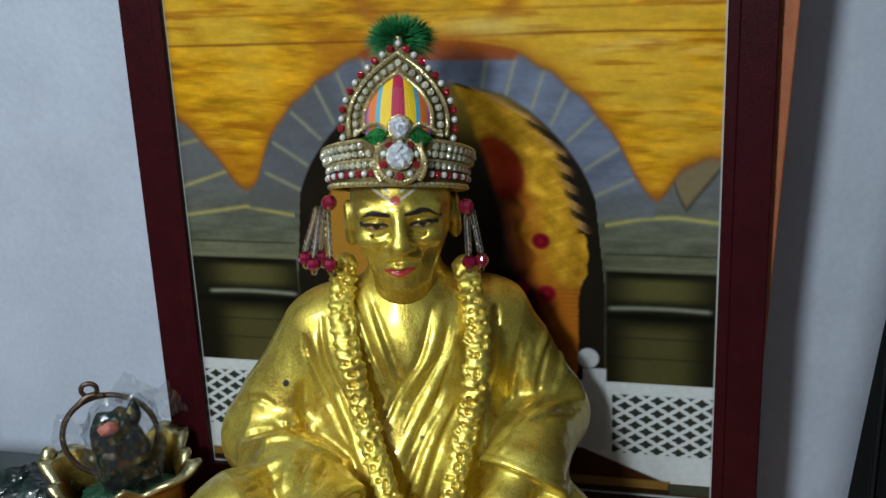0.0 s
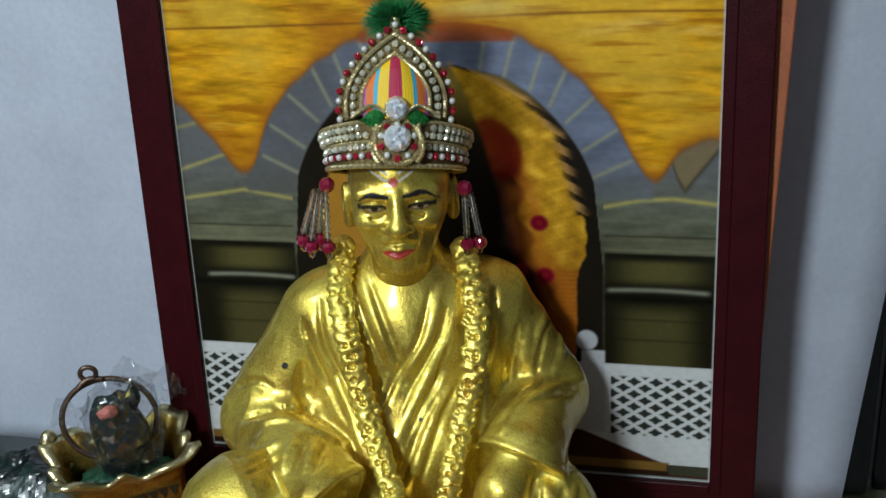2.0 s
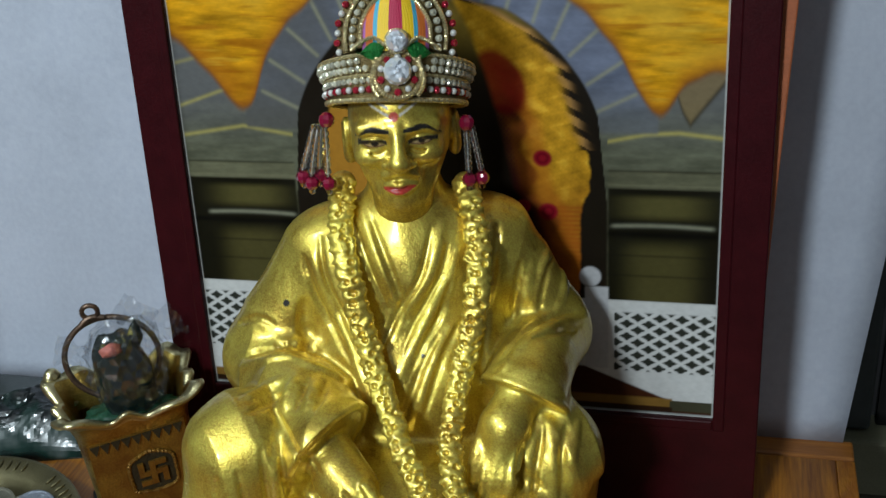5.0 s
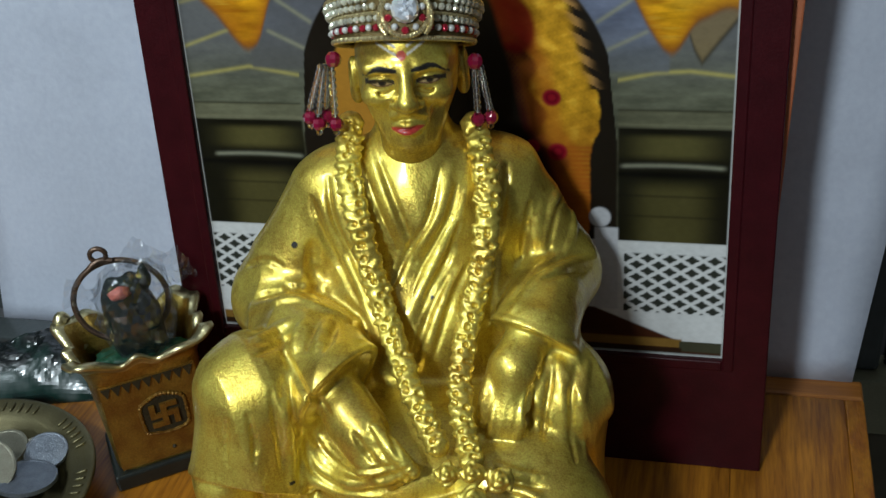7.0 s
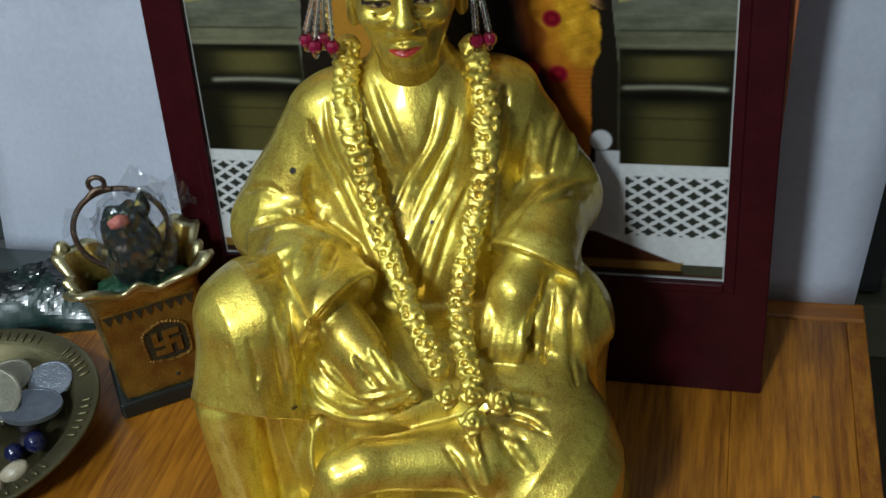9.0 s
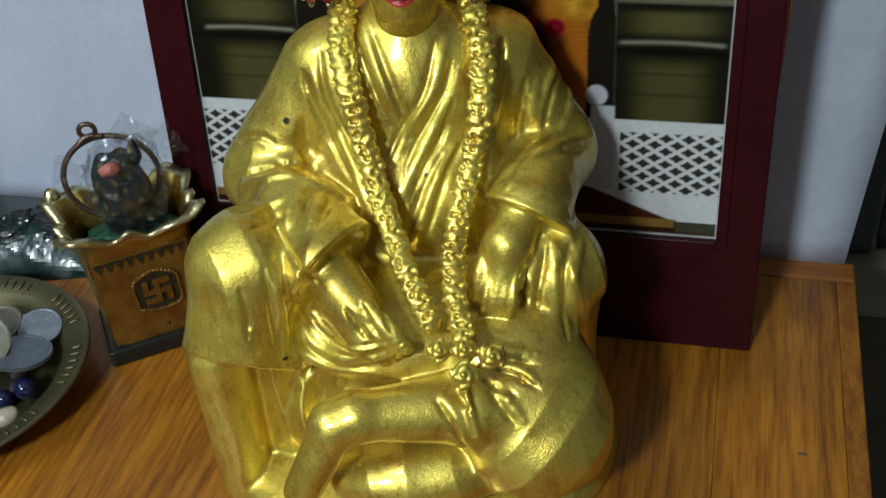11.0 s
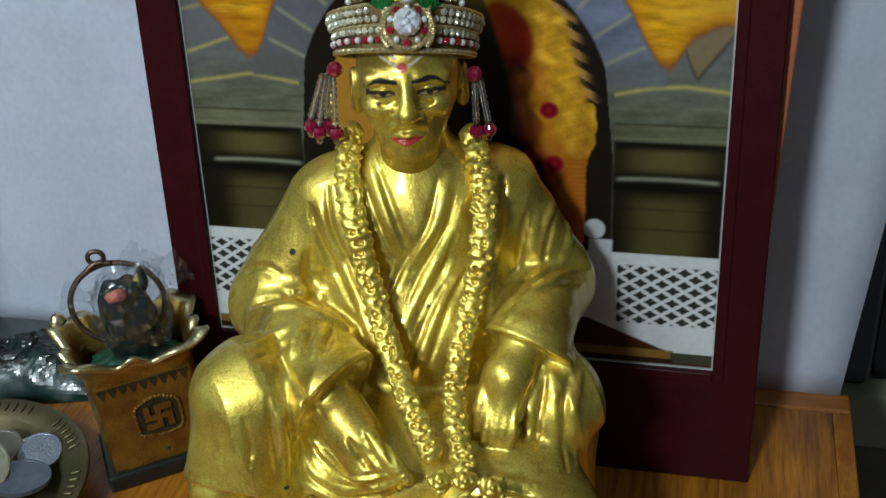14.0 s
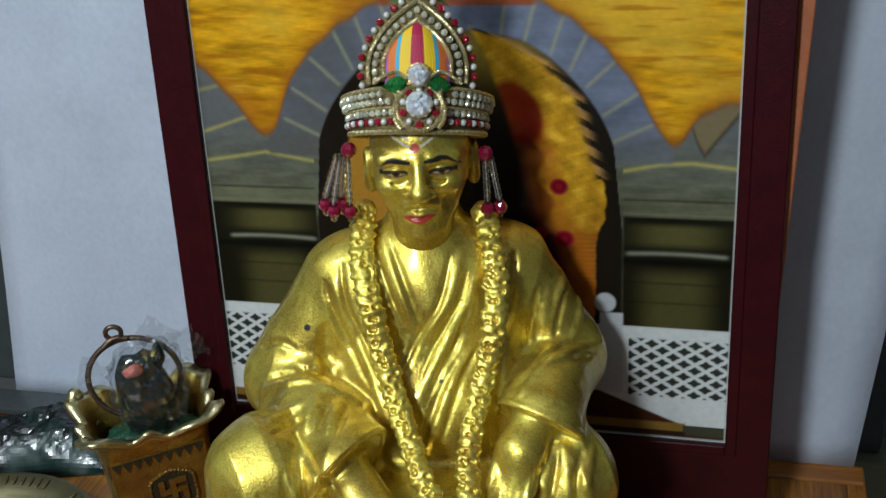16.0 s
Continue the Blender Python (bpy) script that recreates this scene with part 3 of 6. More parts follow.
def print_mesh():
    step = 0.00065
    nu, nv = int((U1 - U0 + 0.0016) / step), int((V1 - V0 + 0.0016) / step)
    us, vs = np.linspace(U0 - 0.0008, U1 + 0.0008, nu), np.linspace(V0 - 0.0008, V1 + 0.0008, nv)
    gu, gv = np.meshgrid(us, vs)
    u, v = gu.ravel(), gv.ravel()
    co = np.stack([u, np.full_like(u, 0.0), v], 1)
    i = (np.arange(nv - 1)[:, None] * nu + np.arange(nu - 1)[None]).ravel()
    faces = np.stack([i, i + 1, i + nu + 1, i + nu], 1)
    return numpy_mesh("print", co, faces, np.concatenate([print_colours(u, v), np.ones((len(u), 1))], 1), M_PRINT)


def numpy_mesh(name, co, faces, colours, mat):
    me = bpy.data.meshes.new(name)
    me.vertices.add(len(co))
    me.vertices.foreach_set("co", co.astype(np.float32).ravel())
    me.loops.add(faces.size)
    me.loops.foreach_set("vertex_index", faces.astype(np.int32).ravel())
    me.polygons.add(len(faces))
    me.polygons.foreach_set("loop_start", np.arange(0, faces.size, 4, dtype=np.int32))
    me.polygons.foreach_set("use_smooth", np.ones(len(faces), bool))
    me.update(calc_edges=True)
    if colours is not None:
        layer = me.color_attributes.new("paint", "FLOAT_COLOR", "POINT")
        layer.data.foreach_set("color", colours.astype(np.float32).ravel())
    me.materials.append(mat)
    return me


part("printed_picture", print_mesh(), None, picture, "glossy print of a gilded temple arch with a white lattice fence")


# ---- gilded statue ----
class Clay:
    """A solid modelled as a distance field in millimetres, skinned into one mesh."""

    def __init__(self, lo, hi, step):
        self.lo, self.step = np.array(lo, float), step
        self.n = [int((b - a) / step) + 1 for a, b in zip(lo, hi)]
        self.d = np.full(self.n, 30.0, np.float32)

    def window(self, lo, hi, pad):
        sl, ax = [], []
        for i in range(3):
            a = max(0, int((lo[i] - pad - self.lo[i]) / self.step))
            b = min(self.n[i], int((hi[i] + pad - self.lo[i]) / self.step) + 2)
            if b - a < 1:
                return None, None
            sl.append(slice(a, b))
            shape = [1, 1, 1]
            shape[i] = -1
            ax.append((self.lo[i] + self.step * np.arange(a, b, dtype=np.float32)).reshape(shape))
        return tuple(sl), ax

    def blend(self, sl, d, k, carve=False):
        cur = self.d[sl]
        if carve:
            h = np.clip(0.5 - 0.5 * (cur + d) / k, 0, 1)
            self.d[sl] = cur * (1 - h) - d * h + k * h * (1 - h)
        else:
            h = np.clip(0.5 + 0.5 * (cur - d) / k, 0, 1)
            self.d[sl] = cur * (1 - h) + d * h - k * h * (1 - h)

    @staticmethod
    def ripple(x, y, z, folds):
        out = 0
        for (fx, fy, fz), length, amp, ph in folds:
            s = (x * fx + y * fy + z * fz) * (6.2832 / length) + ph
            s = s + 0.9 * np.sin(0.045 * z + 0.03 * x + ph) + 0.5 * np.sin(0.11 * x - 0.08 * z + 2 * ph)
            out = out + amp * (1 - np.abs(np.sin(s * 0.5)) * 1.9)
        return out

    def limb(self, a, b, ra, rb, k=5.0, folds=(), cut=None, carve=False, flat=1.0):
        r = max(ra, rb)
        lo, hi = [min(p, q) - r for p, q in zip(a, b)], [max(p, q) + r for p, q in zip(a, b)]
        sl, ax = self.window(lo, hi, k + 3)
        if sl is None:
            return
        x, y, z = ax
        ux, uy, uz = (q - p for p, q in zip(a, b))
        ll = max(ux * ux + uy * uy + uz * uz, 1e-6)
        t = np.clip(((x - a[0]) * ux + (y - a[1]) * uy + (z - a[2]) * uz) / ll, 0, 1)
        d = np.sqrt((x - a[0] - t * ux) ** 2 + ((y - a[1] - t * uy) / flat) ** 2 + (z - a[2] - t * uz) ** 2) - (ra + (rb - ra) * t)
        if folds:
            d = d - self.ripple(x, y, z, folds)
        if cut:
            d = np.maximum(d, cut[0] * x + cut[1] * y + cut[2] * z - cut[3])
        self.blend(sl, d, k, carve)

    def ball(self, c, r, k=5.0, folds=(), carve=False):
        sl, ax = self.window([p - q for p, q in zip(c, r)], [p + q for p, q in zip(c, r)], k + 3)
        if sl is None:
            return
        x, y, z = ax
        px, py, pz = (x - c[0]), (y - c[1]), (z - c[2])
        k0 = np.sqrt((px / r[0]) ** 2 + (py / r[1]) ** 2 + (pz / r[2]) ** 2)
        k1 = np.sqrt((px / r[0] ** 2) ** 2 + (py / r[1] ** 2) ** 2 + (pz / r[2] ** 2) ** 2) + 1e-6
        d = k0 * (k0 - 1) / k1
        if folds:
            d = d - self.ripple(x, y, z, folds)
        self.blend(sl, d, k, carve)

    def cord(self, points, r0, r1, n=14, k=3.0, carve=False, taper=False):
        q = [tuple(p) for p in smooth_line(points, n)]
        r = max(r0, r1)
        sl, ax = self.window([min(p[i] for p in q) - r for i in range(3)], [max(p[i] for p in q) + r for i in range(3)], k + 3)
        if sl is None:
            return
        x, y, z = ax
        best = None
        for i in range(n - 1):
            a, u = q[i], [q[i + 1][j] - q[i][j] for j in range(3)]
            t = np.clip(((x - a[0]) * u[0] + (y - a[1]) * u[1] + (z - a[2]) * u[2]) / max(sum(c * c for c in u), 1e-6), 0, 1)
            f = (i + t) / (n - 1)
            rad = r0 + (r1 - r0) * f
            if taper:
                rad = rad * np.sqrt(np.clip(4.2 * f * (1 - f), 0, 1)) - 0.35 * (1 - np.clip(4 * f * (1 - f), 0, 1))
            d = np.sqrt((x - a[0] - t * u[0]) ** 2 + (y - a[1] - t * u[1]) ** 2 + (z - a[2] - t * u[2]) ** 2) - rad
            best = d if best is None else np.minimum(best, d)
        self.blend(sl, best, k, carve)

    def meet(self, u, w):
        """Where a line sloping down from the front at 30 degrees meets the clay; u across, w up the slope."""
        t = np.arange(-260, 120, 0.5)
        y, z = 0.5 * w + 0.866 * t, 0.866 * w - 0.5 * t
        idx = np.stack([np.full_like(t, (u - self.lo[0]) / self.step), (y - self.lo[1]) / self.step, (z - self.lo[2]) / self.step], 1).round().astype(int)
        ok = ((idx >= 0) & (idx < np.array(self.n))).all(1)
        val = np.full(len(t), 9.0)
        val[ok] = self.d[tuple(idx[ok].T)]
        hit = int(np.argmax(val < 0))
        return Vector((u, y[hit], z[hit])) if val[hit] < 0 else None

    def drawn(self, line):
        """A line drawn over the clay, given as (u, w) pairs."""
        pts = []
        for p in smooth_line([(u, 0, w) for u, w in line], 13):
            q = self.meet(p.x, p.z)
            if q is not None and (not pts or (q - pts[-1]).length < 16):
                pts.append(q)
        return pts

    def crease(self, r, *line):
        """A narrow furrow in the cloth."""
        pts, r = self.drawn(line), r * 1.25
        if len(pts) > 2:
            self.cord([p + Vector((0, -0.25 * r, 0.15 * r)) for p in pts], r, r * 0.7, len(pts) * 2, 0.9 + 0.5 * r, carve=True, taper=True)

    def ridge(self, r, *line):
        """A raised fold of cloth."""
        pts, r = self.drawn(line), r * 1.15
        if len(pts) > 2:
            self.cord([p + Vector((0, 0.5 * r, -0.29 * r)) for p in pts], r * 1.2, r * 0.9, len(pts) * 2, 1.6 + 0.6 * r, taper=True)

    def skin(self):
        d = self.d
        s = d < 0
        cnt = np.zeros([m - 1 for m in self.n], np.int8)
        for i in (0, 1):
            for j in (0, 1):
                for k in (0, 1):
                    cnt += s[i:self.n[0] - 1 + i, j:self.n[1] - 1 + j, k:self.n[2] - 1 + k]
        cells = np.argwhere((cnt > 0) & (cnt < 8))
        index = np.full(cnt.shape, -1, np.int32)
        index[tuple(cells.T)] = np.arange(len(cells))
        acc, num = np.zeros((len(cells), 3)), np.zeros(len(cells))
        corners = [(i, j, k) for i in (0, 1) for j in (0, 1) for k in (0, 1)]
        val = {c: d[tuple((cells + np.array(c)).T)] for c in corners}
        for c in corners:
            for axis in range(3):
                if c[axis] == 0:
                    e = list(c)
                    e[axis] = 1
                    va, vb = val[c], val[tuple(e)]
                    hit = (va < 0) != (vb < 0)
                    t = va / np.where(hit, va - vb, 1)
                    p = np.repeat(np.array(c, float)[None], len(cells), 0)
                    p[:, axis] += t
                    acc[hit] += p[hit]
                    num[hit] += 1
        co = self.lo + self.step * (cells + acc / num[:, None])
        faces = []
        for axis in range(3):
            b, c = (axis + 1) % 3, (axis + 2) % 3
            sa = [slice(None)] * 3
            sb = [slice(None)] * 3
            sa[axis], sb[axis] = slice(0, -1), slice(1, None)
            va, vb = s[tuple(sa)], s[tuple(sb)]
            e = np.argwhere(va != vb)
            e = e[(e[:, b] > 0) & (e[:, c] > 0) & (e[:, b] < self.n[b] - 1) & (e[:, c] < self.n[c] - 1)]
            inside = va[tuple(e.T)]
            quad = []
            for db, dc in ((1, 1), (0, 1), (0, 0), (1, 0)):
                q = e.copy()
                q[:, b] -= db
                q[:, c] -= dc
                quad.append(index[tuple(q.T)])
            quad = np.stack(quad, 1)
            quad[~inside] = quad[~inside][:, ::-1]
            faces.append(quad)
        faces = np.concatenate(faces)
        return co, faces[(faces >= 0).all(1)]


def chest_folds(c):
    """The crossed collar and the robe's long folds."""
    c.ridge(2.0, (-17, 175), (-11, 152), (-4, 131))
    c.crease(1.5, (-13, 169), (-7, 148), (-3, 133), (-1, 121))
    c.crease(1.0, (-22, 172), (-16, 149), (-9, 128))
    c.ridge(2.0, (19, 166), (12, 144), (0, 128), (-8, 113))
    c.crease(1.3, (21, 156), (15, 139), (3, 122), (-4, 107))
    c.ridge(1.5, (25, 154), (19, 137), (7, 120), (0, 105))
    c.crease(1.5, (21, 139), (13, 122), (4, 108), (-3, 94))
    c.ridge(1.6, (17, 141), (9, 124), (0, 110), (-7, 96))
    c.ridge(2.2, (19, 118), (10, 104), (2, 86), (-3, 73))
    c.crease(1.4, (13, 115), (4, 101), (-4, 83), (-9, 70))
    c.crease(1.2, (14, 164), (7, 142), (-5, 126), (-13, 111))
    c.crease(1.2, (25, 122), (16, 108), (8, 90), (3, 77))


def shoulder_folds(c):
    """Folds of the robe between the arms and the garland."""
    c.crease(1.8, (-47, 157), (-44, 141), (-37, 122), (-29, 105))
    c.crease(1.4, (-38, 165), (-37, 144), (-29, 123), (-23, 102))
    c.ridge(1.6, (-34, 165), (-33, 144), (-25, 123), (-19, 102))
    c.ridge(1.8, (-42, 158), (-39, 142), (-32, 123), (-24, 106))
    c.crease(3.0, (-49, 135), (-50, 122), (-45, 108))
    c.crease(1.4, (-28, 176), (-29, 158), (-26, 139), (-22, 120))
    c.crease(2.0, (45, 164), (41, 144), (36, 119), (31, 96))
    c.ridge(1.8, (41, 164), (37, 144), (32, 119), (27, 96))
    c.crease(1.3, (36, 162), (32, 142), (27, 117), (22, 94))


def sleeve_folds(c):
    c.ridge(2.0, (-74, 95), (-67, 97), (-59, 101))
    c.crease(1.4, (-72, 90), (-65, 92), (-57, 96))
    c.ridge(1.8, (-52, 100), (-55, 95), (-56, 89))
    c.crease(1.5, (-46, 101), (-49, 95), (-51, 89))
    c.ridge(1.6, (-41, 101), (-44, 95), (-46, 89))
    c.crease(1.3, (-38, 99), (-40, 93), (-42, 89))
    c.crease(1.5, (-84, 127), (-73, 129), (-64, 125))
    c.crease(2.6, (-64, 117), (-52, 114), (-38, 107), (-28, 99))
    c.ridge(1.8, (-63, 111), (-51, 108), (-37, 101), (-27, 93))
    c.ridge(1.8, (-82, 106), (-69, 109), (-55, 111))
    c.crease(1.6, (-82, 111), (-69, 114), (-55, 116))
    c.crease(1.7, (39, 101), (52, 113), (68, 118), (84, 119))
    c.ridge(1.6, (40, 97), (53, 109), (69, 114), (85, 115))
    c.ridge(1.9, (68, 149), (62, 137), (57, 121))
    c.crease(1.5, (72, 149), (66, 137), (61, 121))
    c.ridge(1.7, (75, 142), (74, 131), (69, 120))
    c.crease(1.6, (54, 145), (51, 131), (48, 117))
    c.ridge(1.6, (59, 145), (56, 131), (53, 117))
    c.crease(1.0, (55, 110), (66, 111), (78, 110))


def knee_folds(c):
    c.crease(1.5, (-63, 92), (-54, 77), (-42, 61))
    c.crease(1.4, (-66, 75), (-66, 54), (-67, 37))
    c.ridge(1.5, (-61, 75), (-61, 54), (-62, 37))
    c.crease(1.2, (-77, 66), (-76, 53), (-78, 40))
    c.crease(1.0, (-86, 65), (-89, 52), (-90, 41))
    c.crease(2.0, (51, 72), (44, 57), (43, 43))
    c.crease(1.4, (56, 71), (51, 53), (49, 40))
    c.ridge(1.6, (55, 73), (48, 58), (47, 44))
    c.crease(1.7, (67, 71), (62, 55), (62, 29))
    c.ridge(2.0, (59, 73), (59, 60), (58, 39))
    c.ridge(1.5, (72, 71), (67, 55), (67, 29))


def lap_folds(c):
    """Skirt cloth swept round the lap, and creases fanning over the crossed knee."""
    c.crease(1.5, (-57, 49), (-54, 33), (-40, 25), (-19, 27), (-6, 39))
    c.ridge(1.5, (-57, 53), (-54, 37), (-40, 29), (-19, 31), (-6, 43))
    c.crease(1.3, (-53, 48), (-47, 39), (-34, 32), (-18, 34), (-7, 40))
    c.ridge(1.4, (-52, 52), (-46, 43), (-33, 36), (-17, 38), (-6, 44))
    c.crease(1.1, (-48, 45), (-39, 38), (-25, 37), (-12, 40))
    c.crease(1.6, (-58, 69), (-59, 49), (-61, 27))
    c.ridge(1.5, (-62, 69), (-63, 49), (-65, 27))
    c.crease(3.0, (-47, 16), (-29, 18), (-15, 15), (0, 17))
    c.crease(1.1, (2, 13), (8, 3), (16, -18))
    c.ridge(1.3, (5, 14), (11, 4), (19, -17))
    c.crease(1.4, (27, 29), (37, 24), (48, 22))
    c.crease(1.4, (29, 21), (39, 18), (47, 12))
    c.crease(1.4, (26, 14), (30, 7), (36, -2))
    c.crease(1.4, (11, 15), (14, 11), (18, 6))
    c.crease(1.4, (24, 18), (30, 14), (37, 11))
    c.ridge(1.3, (29, 24), (39, 21), (47, 15))
    c.ridge(1.3, (27, 33), (37, 28), (48, 26))
    c.ridge(1.2, (30, 15), (34, 8), (40, -1))


def model_garland():
    c = Clay((-48, -146, 92), (50, 10, 226), 0.55)
    rng = random.Random(5)
    for path, n in (([(-25, -2, 219), (-27, -22, 204), (-24, -38, 184), (-19, -51, 160), (-13, -66, 139), (-6, -87, 125), (3, -108, 113)], 40),
                    ([(31, -4, 214), (34, -27, 197), (32, -43, 177), (25, -54, 153), (17, -69, 133), (14, -91, 119), (17, -115, 108)], 40)):
        q = smooth_line(path, n)
        c.cord(path, 5.6, 4.8, 26, 2.0)
        for i, p in enumerate(q):
            d = (q[min(i + 1, n - 1)] - q[max(i - 1, 0)]).normalized()
            side = d.cross(Vector((0.0, -0.75, 0.66))).normalized()
            out = side.cross(d).normalized()
            if out.y > 0:
                out = -out
            k = 1.0 - 0.15 * i / n
            # small curled petals laid across the rope in chevrons, with pits between them
            for row in range(4):
                o = p + side * ((row - 1.5) * 2.6 + rng.uniform(-0.7, 0.7)) * k + out * (4.35 - 0.9 * abs(row - 1.5) + rng.uniform(-0.2, 0.3)) * k + d * rng.uniform(-1.0, 1.0)
                e = (d * rng.uniform(-0.4, 0.7) + side * (1 if row % 2 else -1) * rng.uniform(0.5, 1.0)).normalized() * rng.uniform(1.0, 1.9)
                c.cord([tuple(o - e), tuple(o + out * 0.7 + d * rng.uniform(0.3, 1.1)), tuple(o + e)], rng.uniform(1.1, 1.5) * k, rng.uniform(0.9, 1.3) * k, 5, 2.0)
            for _ in range(2):
                o = p + side * rng.uniform(-4.2, 4.2) + out * 5.4 * k + d * rng.uniform(-2, 2)
                c.ball(tuple(o), (1.2, 1.2, 1.2), 0.8, carve=True)
    # flowers where the garland ends
    for fx, fy, fz, r in ((16, -135, 107.5, 5.8), (17, -124, 111, 5.2), (28, -127, 109, 5.6), (6, -121, 109, 5.0)):
        tilt = Vector((rng.uniform(-0.15, 0.15), -0.72, 0.69)).normalized()
        o = Vector((fx, fy, fz))
        c.ball(tuple(o), (r * 1.05, r * 0.85, r * 0.85), 2.0)
        e1, e2 = Vector((1, 0, 0)), Vector((0, 0.69, 0.72))
        turn = rng.uniform(0, 6.28)
        # a rosette of curled petals round a pitted heart
        for rad, lift, thick, gaps in ((0.95, 0.35, 1.25, 4), (0.55, 0.75, 1.1, 3)):
            for j in range(gaps):
                arc = [turn + 6.2832 * (j + f * 0.86) / gaps for f in (0, 0.33, 0.67, 1)]
                q = [o + (e1 * math.cos(t) + e2 * math.sin(t)) * r * (rad - 0.12 * i) + tilt * r * lift for i, t in enumerate(arc)]
                c.cord(q, thick, thick * 0.8, 8, 0.9)
        c.ball(tuple(o + tilt * r * 0.95), (1.3, 1.3, 1.3), 0.8)
    return c


def model_body():
    c = Clay((-124, -168, 0), (106, 30, 232), 0.66)
    down = (1.0, 0.1, 0.12)
    # seat and plinth
    c.ball((-8, -72, 2), (98, 78, 22), 4)
    c.ball((0, -66, 40), (78, 58, 46), 8, (((1, 0.2, 0.1), 17, 0.8, 0.4),))
    # torso
    c.ball((2, -6, 166), (48, 33, 50), 8, ((down, 23, 0.4, 0.0),))
    c.ball((0, -16, 116), (58, 45, 52), 10, (((1, 0, 0.45), 21, 0.5, 0.7),))
    c.limb((-30, 1, 186), (36, 1, 184), 20, 19.5, 12)
    c.limb((3, -3, 224), (3, -6, 196), 16.5, 19, 8)
    # upper arms and sleeves
    c.limb((-40, 0, 182), (-70, -6, 134), 20, 24, 10, (((0.8, 0.2, 0.5), 34, 0.5, 2.2),))
    c.limb((-70, -10, 130), (-54, -50, 131), 24, 22, 6, (((0.75, -0.6, 0.3), 22, 0.8, 0.3),))
    c.limb((-55, -48, 131), (-37, -84, 127), 22, 24, 4, (((0.75, -0.6, 0.3), 22, 0.6, 0.3),), cut=(0.66, -0.60, -0.45, -35.5))
    c.limb((43, 0, 182), (67, -6, 134), 19.5, 20, 10, (((0.9, 0.2, -0.5), 24, 0.5, 0.9),))
    c.limb((67, -10, 131), (54, -52, 139), 20, 17, 6)
    c.limb((57, -44, 138), (49, -63, 134), 17, 20.5, 4, cut=(-0.45, -0.60, -0.65, -71.3))
    # knees and their cloth
    c.limb((-40, -24, 92), (-78, -72, 124), 32, 27.5, 3, (((0.9, 0.5, 0.2), 26, 0.6, 0.1),))
    c.limb((-78, -73, 122), (-85, -80, 84), 27.5, 29, 4, (((1, 0.6, 0.12), 21, 0.9, 0.8),), cut=(-0.262, -0.573, -0.777, 8.2))
    c.limb((-98, -84, 84), (-99, -88, 0), 14.5, 13, 4, (((1, 0.5, 0), 30, 0.5, 0.2),))
    c.limb((-74, -70, 80), (-72, -72, 0), 17, 16, 4, (((1, 0.3, 0), 12, 1.0, 1.6),))
    c.limb((43, -24, 95), (59, -66, 103), 28.5, 25.5, 9, (((0.9, 0.4, 0.2), 17, 0.9, 0.4),))
    c.limb((57, -64, 101), (59, -56, 6), 24.5, 22, 6, (((1, 0.5, 0.04), 18, 1.0, 0.0),))
    # lap
    c.ball((-8, -72, 88), (60, 40, 24), 9, (((0.35, 0.2, 1.0), 19, 0.6, 0.4),))
    c.limb((-58, -66, 88), (2, -98, 80), 15, 12, 7, (((0.3, 0.1, 1.0), 17, 0.5, 1.0),))
    c.limb((40, -78, 86), (30, -100, 86), 20, 14, 8)
    # crossed leg with its foot
    c.limb((30, -78, 66), (50, -102, 60), 26, 27, 8)
    c.ball((46, -106, 62), (32, 27, 25), 7, (((0.75, -0.3, -0.75), 17, 0.5, 0.9),))
    c.limb((52, -96, 40), (50, -90, 8), 28, 27, 8, (((1, 0.3, 0.1), 15, 0.9, 0.3),))
    c.ball((40, -95, 75), (29, 27, 26), 8)
    c.ball((42, -106, 74), (32, 27, 21), 8)
    c.limb((22, -104, 90), (50, -92, 84), 9, 14, 10)
    c.ball((46, -117, 52), (35, 33, 30), 8, (((0.75, -0.3, -0.75), 17, 0.5, 0.9),))
    c.limb((40, -114, 66), (18, -122, 74), 22, 17.5, 6)
    c.limb((18, -121, 74), (-32, -129, 82), 16.5, 11.0, 4)
    c.cord([(19, -140, 76), (16, -133, 91), (15, -118, 94)], 1.6, 1.4, 10, 2.0)
    c.limb((-32, -129, 82), (-43, -131, 79), 11.5, 11.0, 4)
    c.limb((-42, -131, 80), (-60, -140, 50), 10.5, 8.5, 4)
    c.ball((-8, -126, 40), (42, 20, 17), 4, (((1, 0, 0.2), 19, 0.5, 0.1),))
    # hollows beside the raised knee, above and below its hem
    c.ball((-51, -106, 106), (12, 17, 21), 6, carve=True)
    c.ball((-54, -108, 60), (11, 24, 23), 5, carve=True)
    # cuffs
    def cuff(o, axis, r, thick):
        n_ = Vector(axis).normalized()
        e1 = n_.orthogonal().normalized()
        e2 = n_.cross(e1)
        ring = [Vector(o) + (e1 * math.cos(t) + e2 * math.sin(t)) * r * (1 + 0.04 * math.sin(3 * t)) for t in np.linspace(0, 6.2832, 24)]
        c.cord(ring, thick, thick, 30, 1.6)
    cuff((-39.5, -79.0, 128.0), (0.66, -0.60, -0.45), 22.0, 1.5)
    cuff((49.5, -62.5, 134.5), (-0.45, -0.60, -0.65), 19.4, 1.4)
    # hands
    c.limb((-42, -78, 126), (-29, -97, 116), 12, 11.5, 3)
    for i in range(4):
        f = i - 1.5
        g = Vector((3.6, -1.6, 3.4)) * f
        c.cord([Vector(q) + g for q in ((-29, -101, 116), (-21, -109, 110), (-14, -113, 102))], 4.7, 3.4, 9, 1.2)
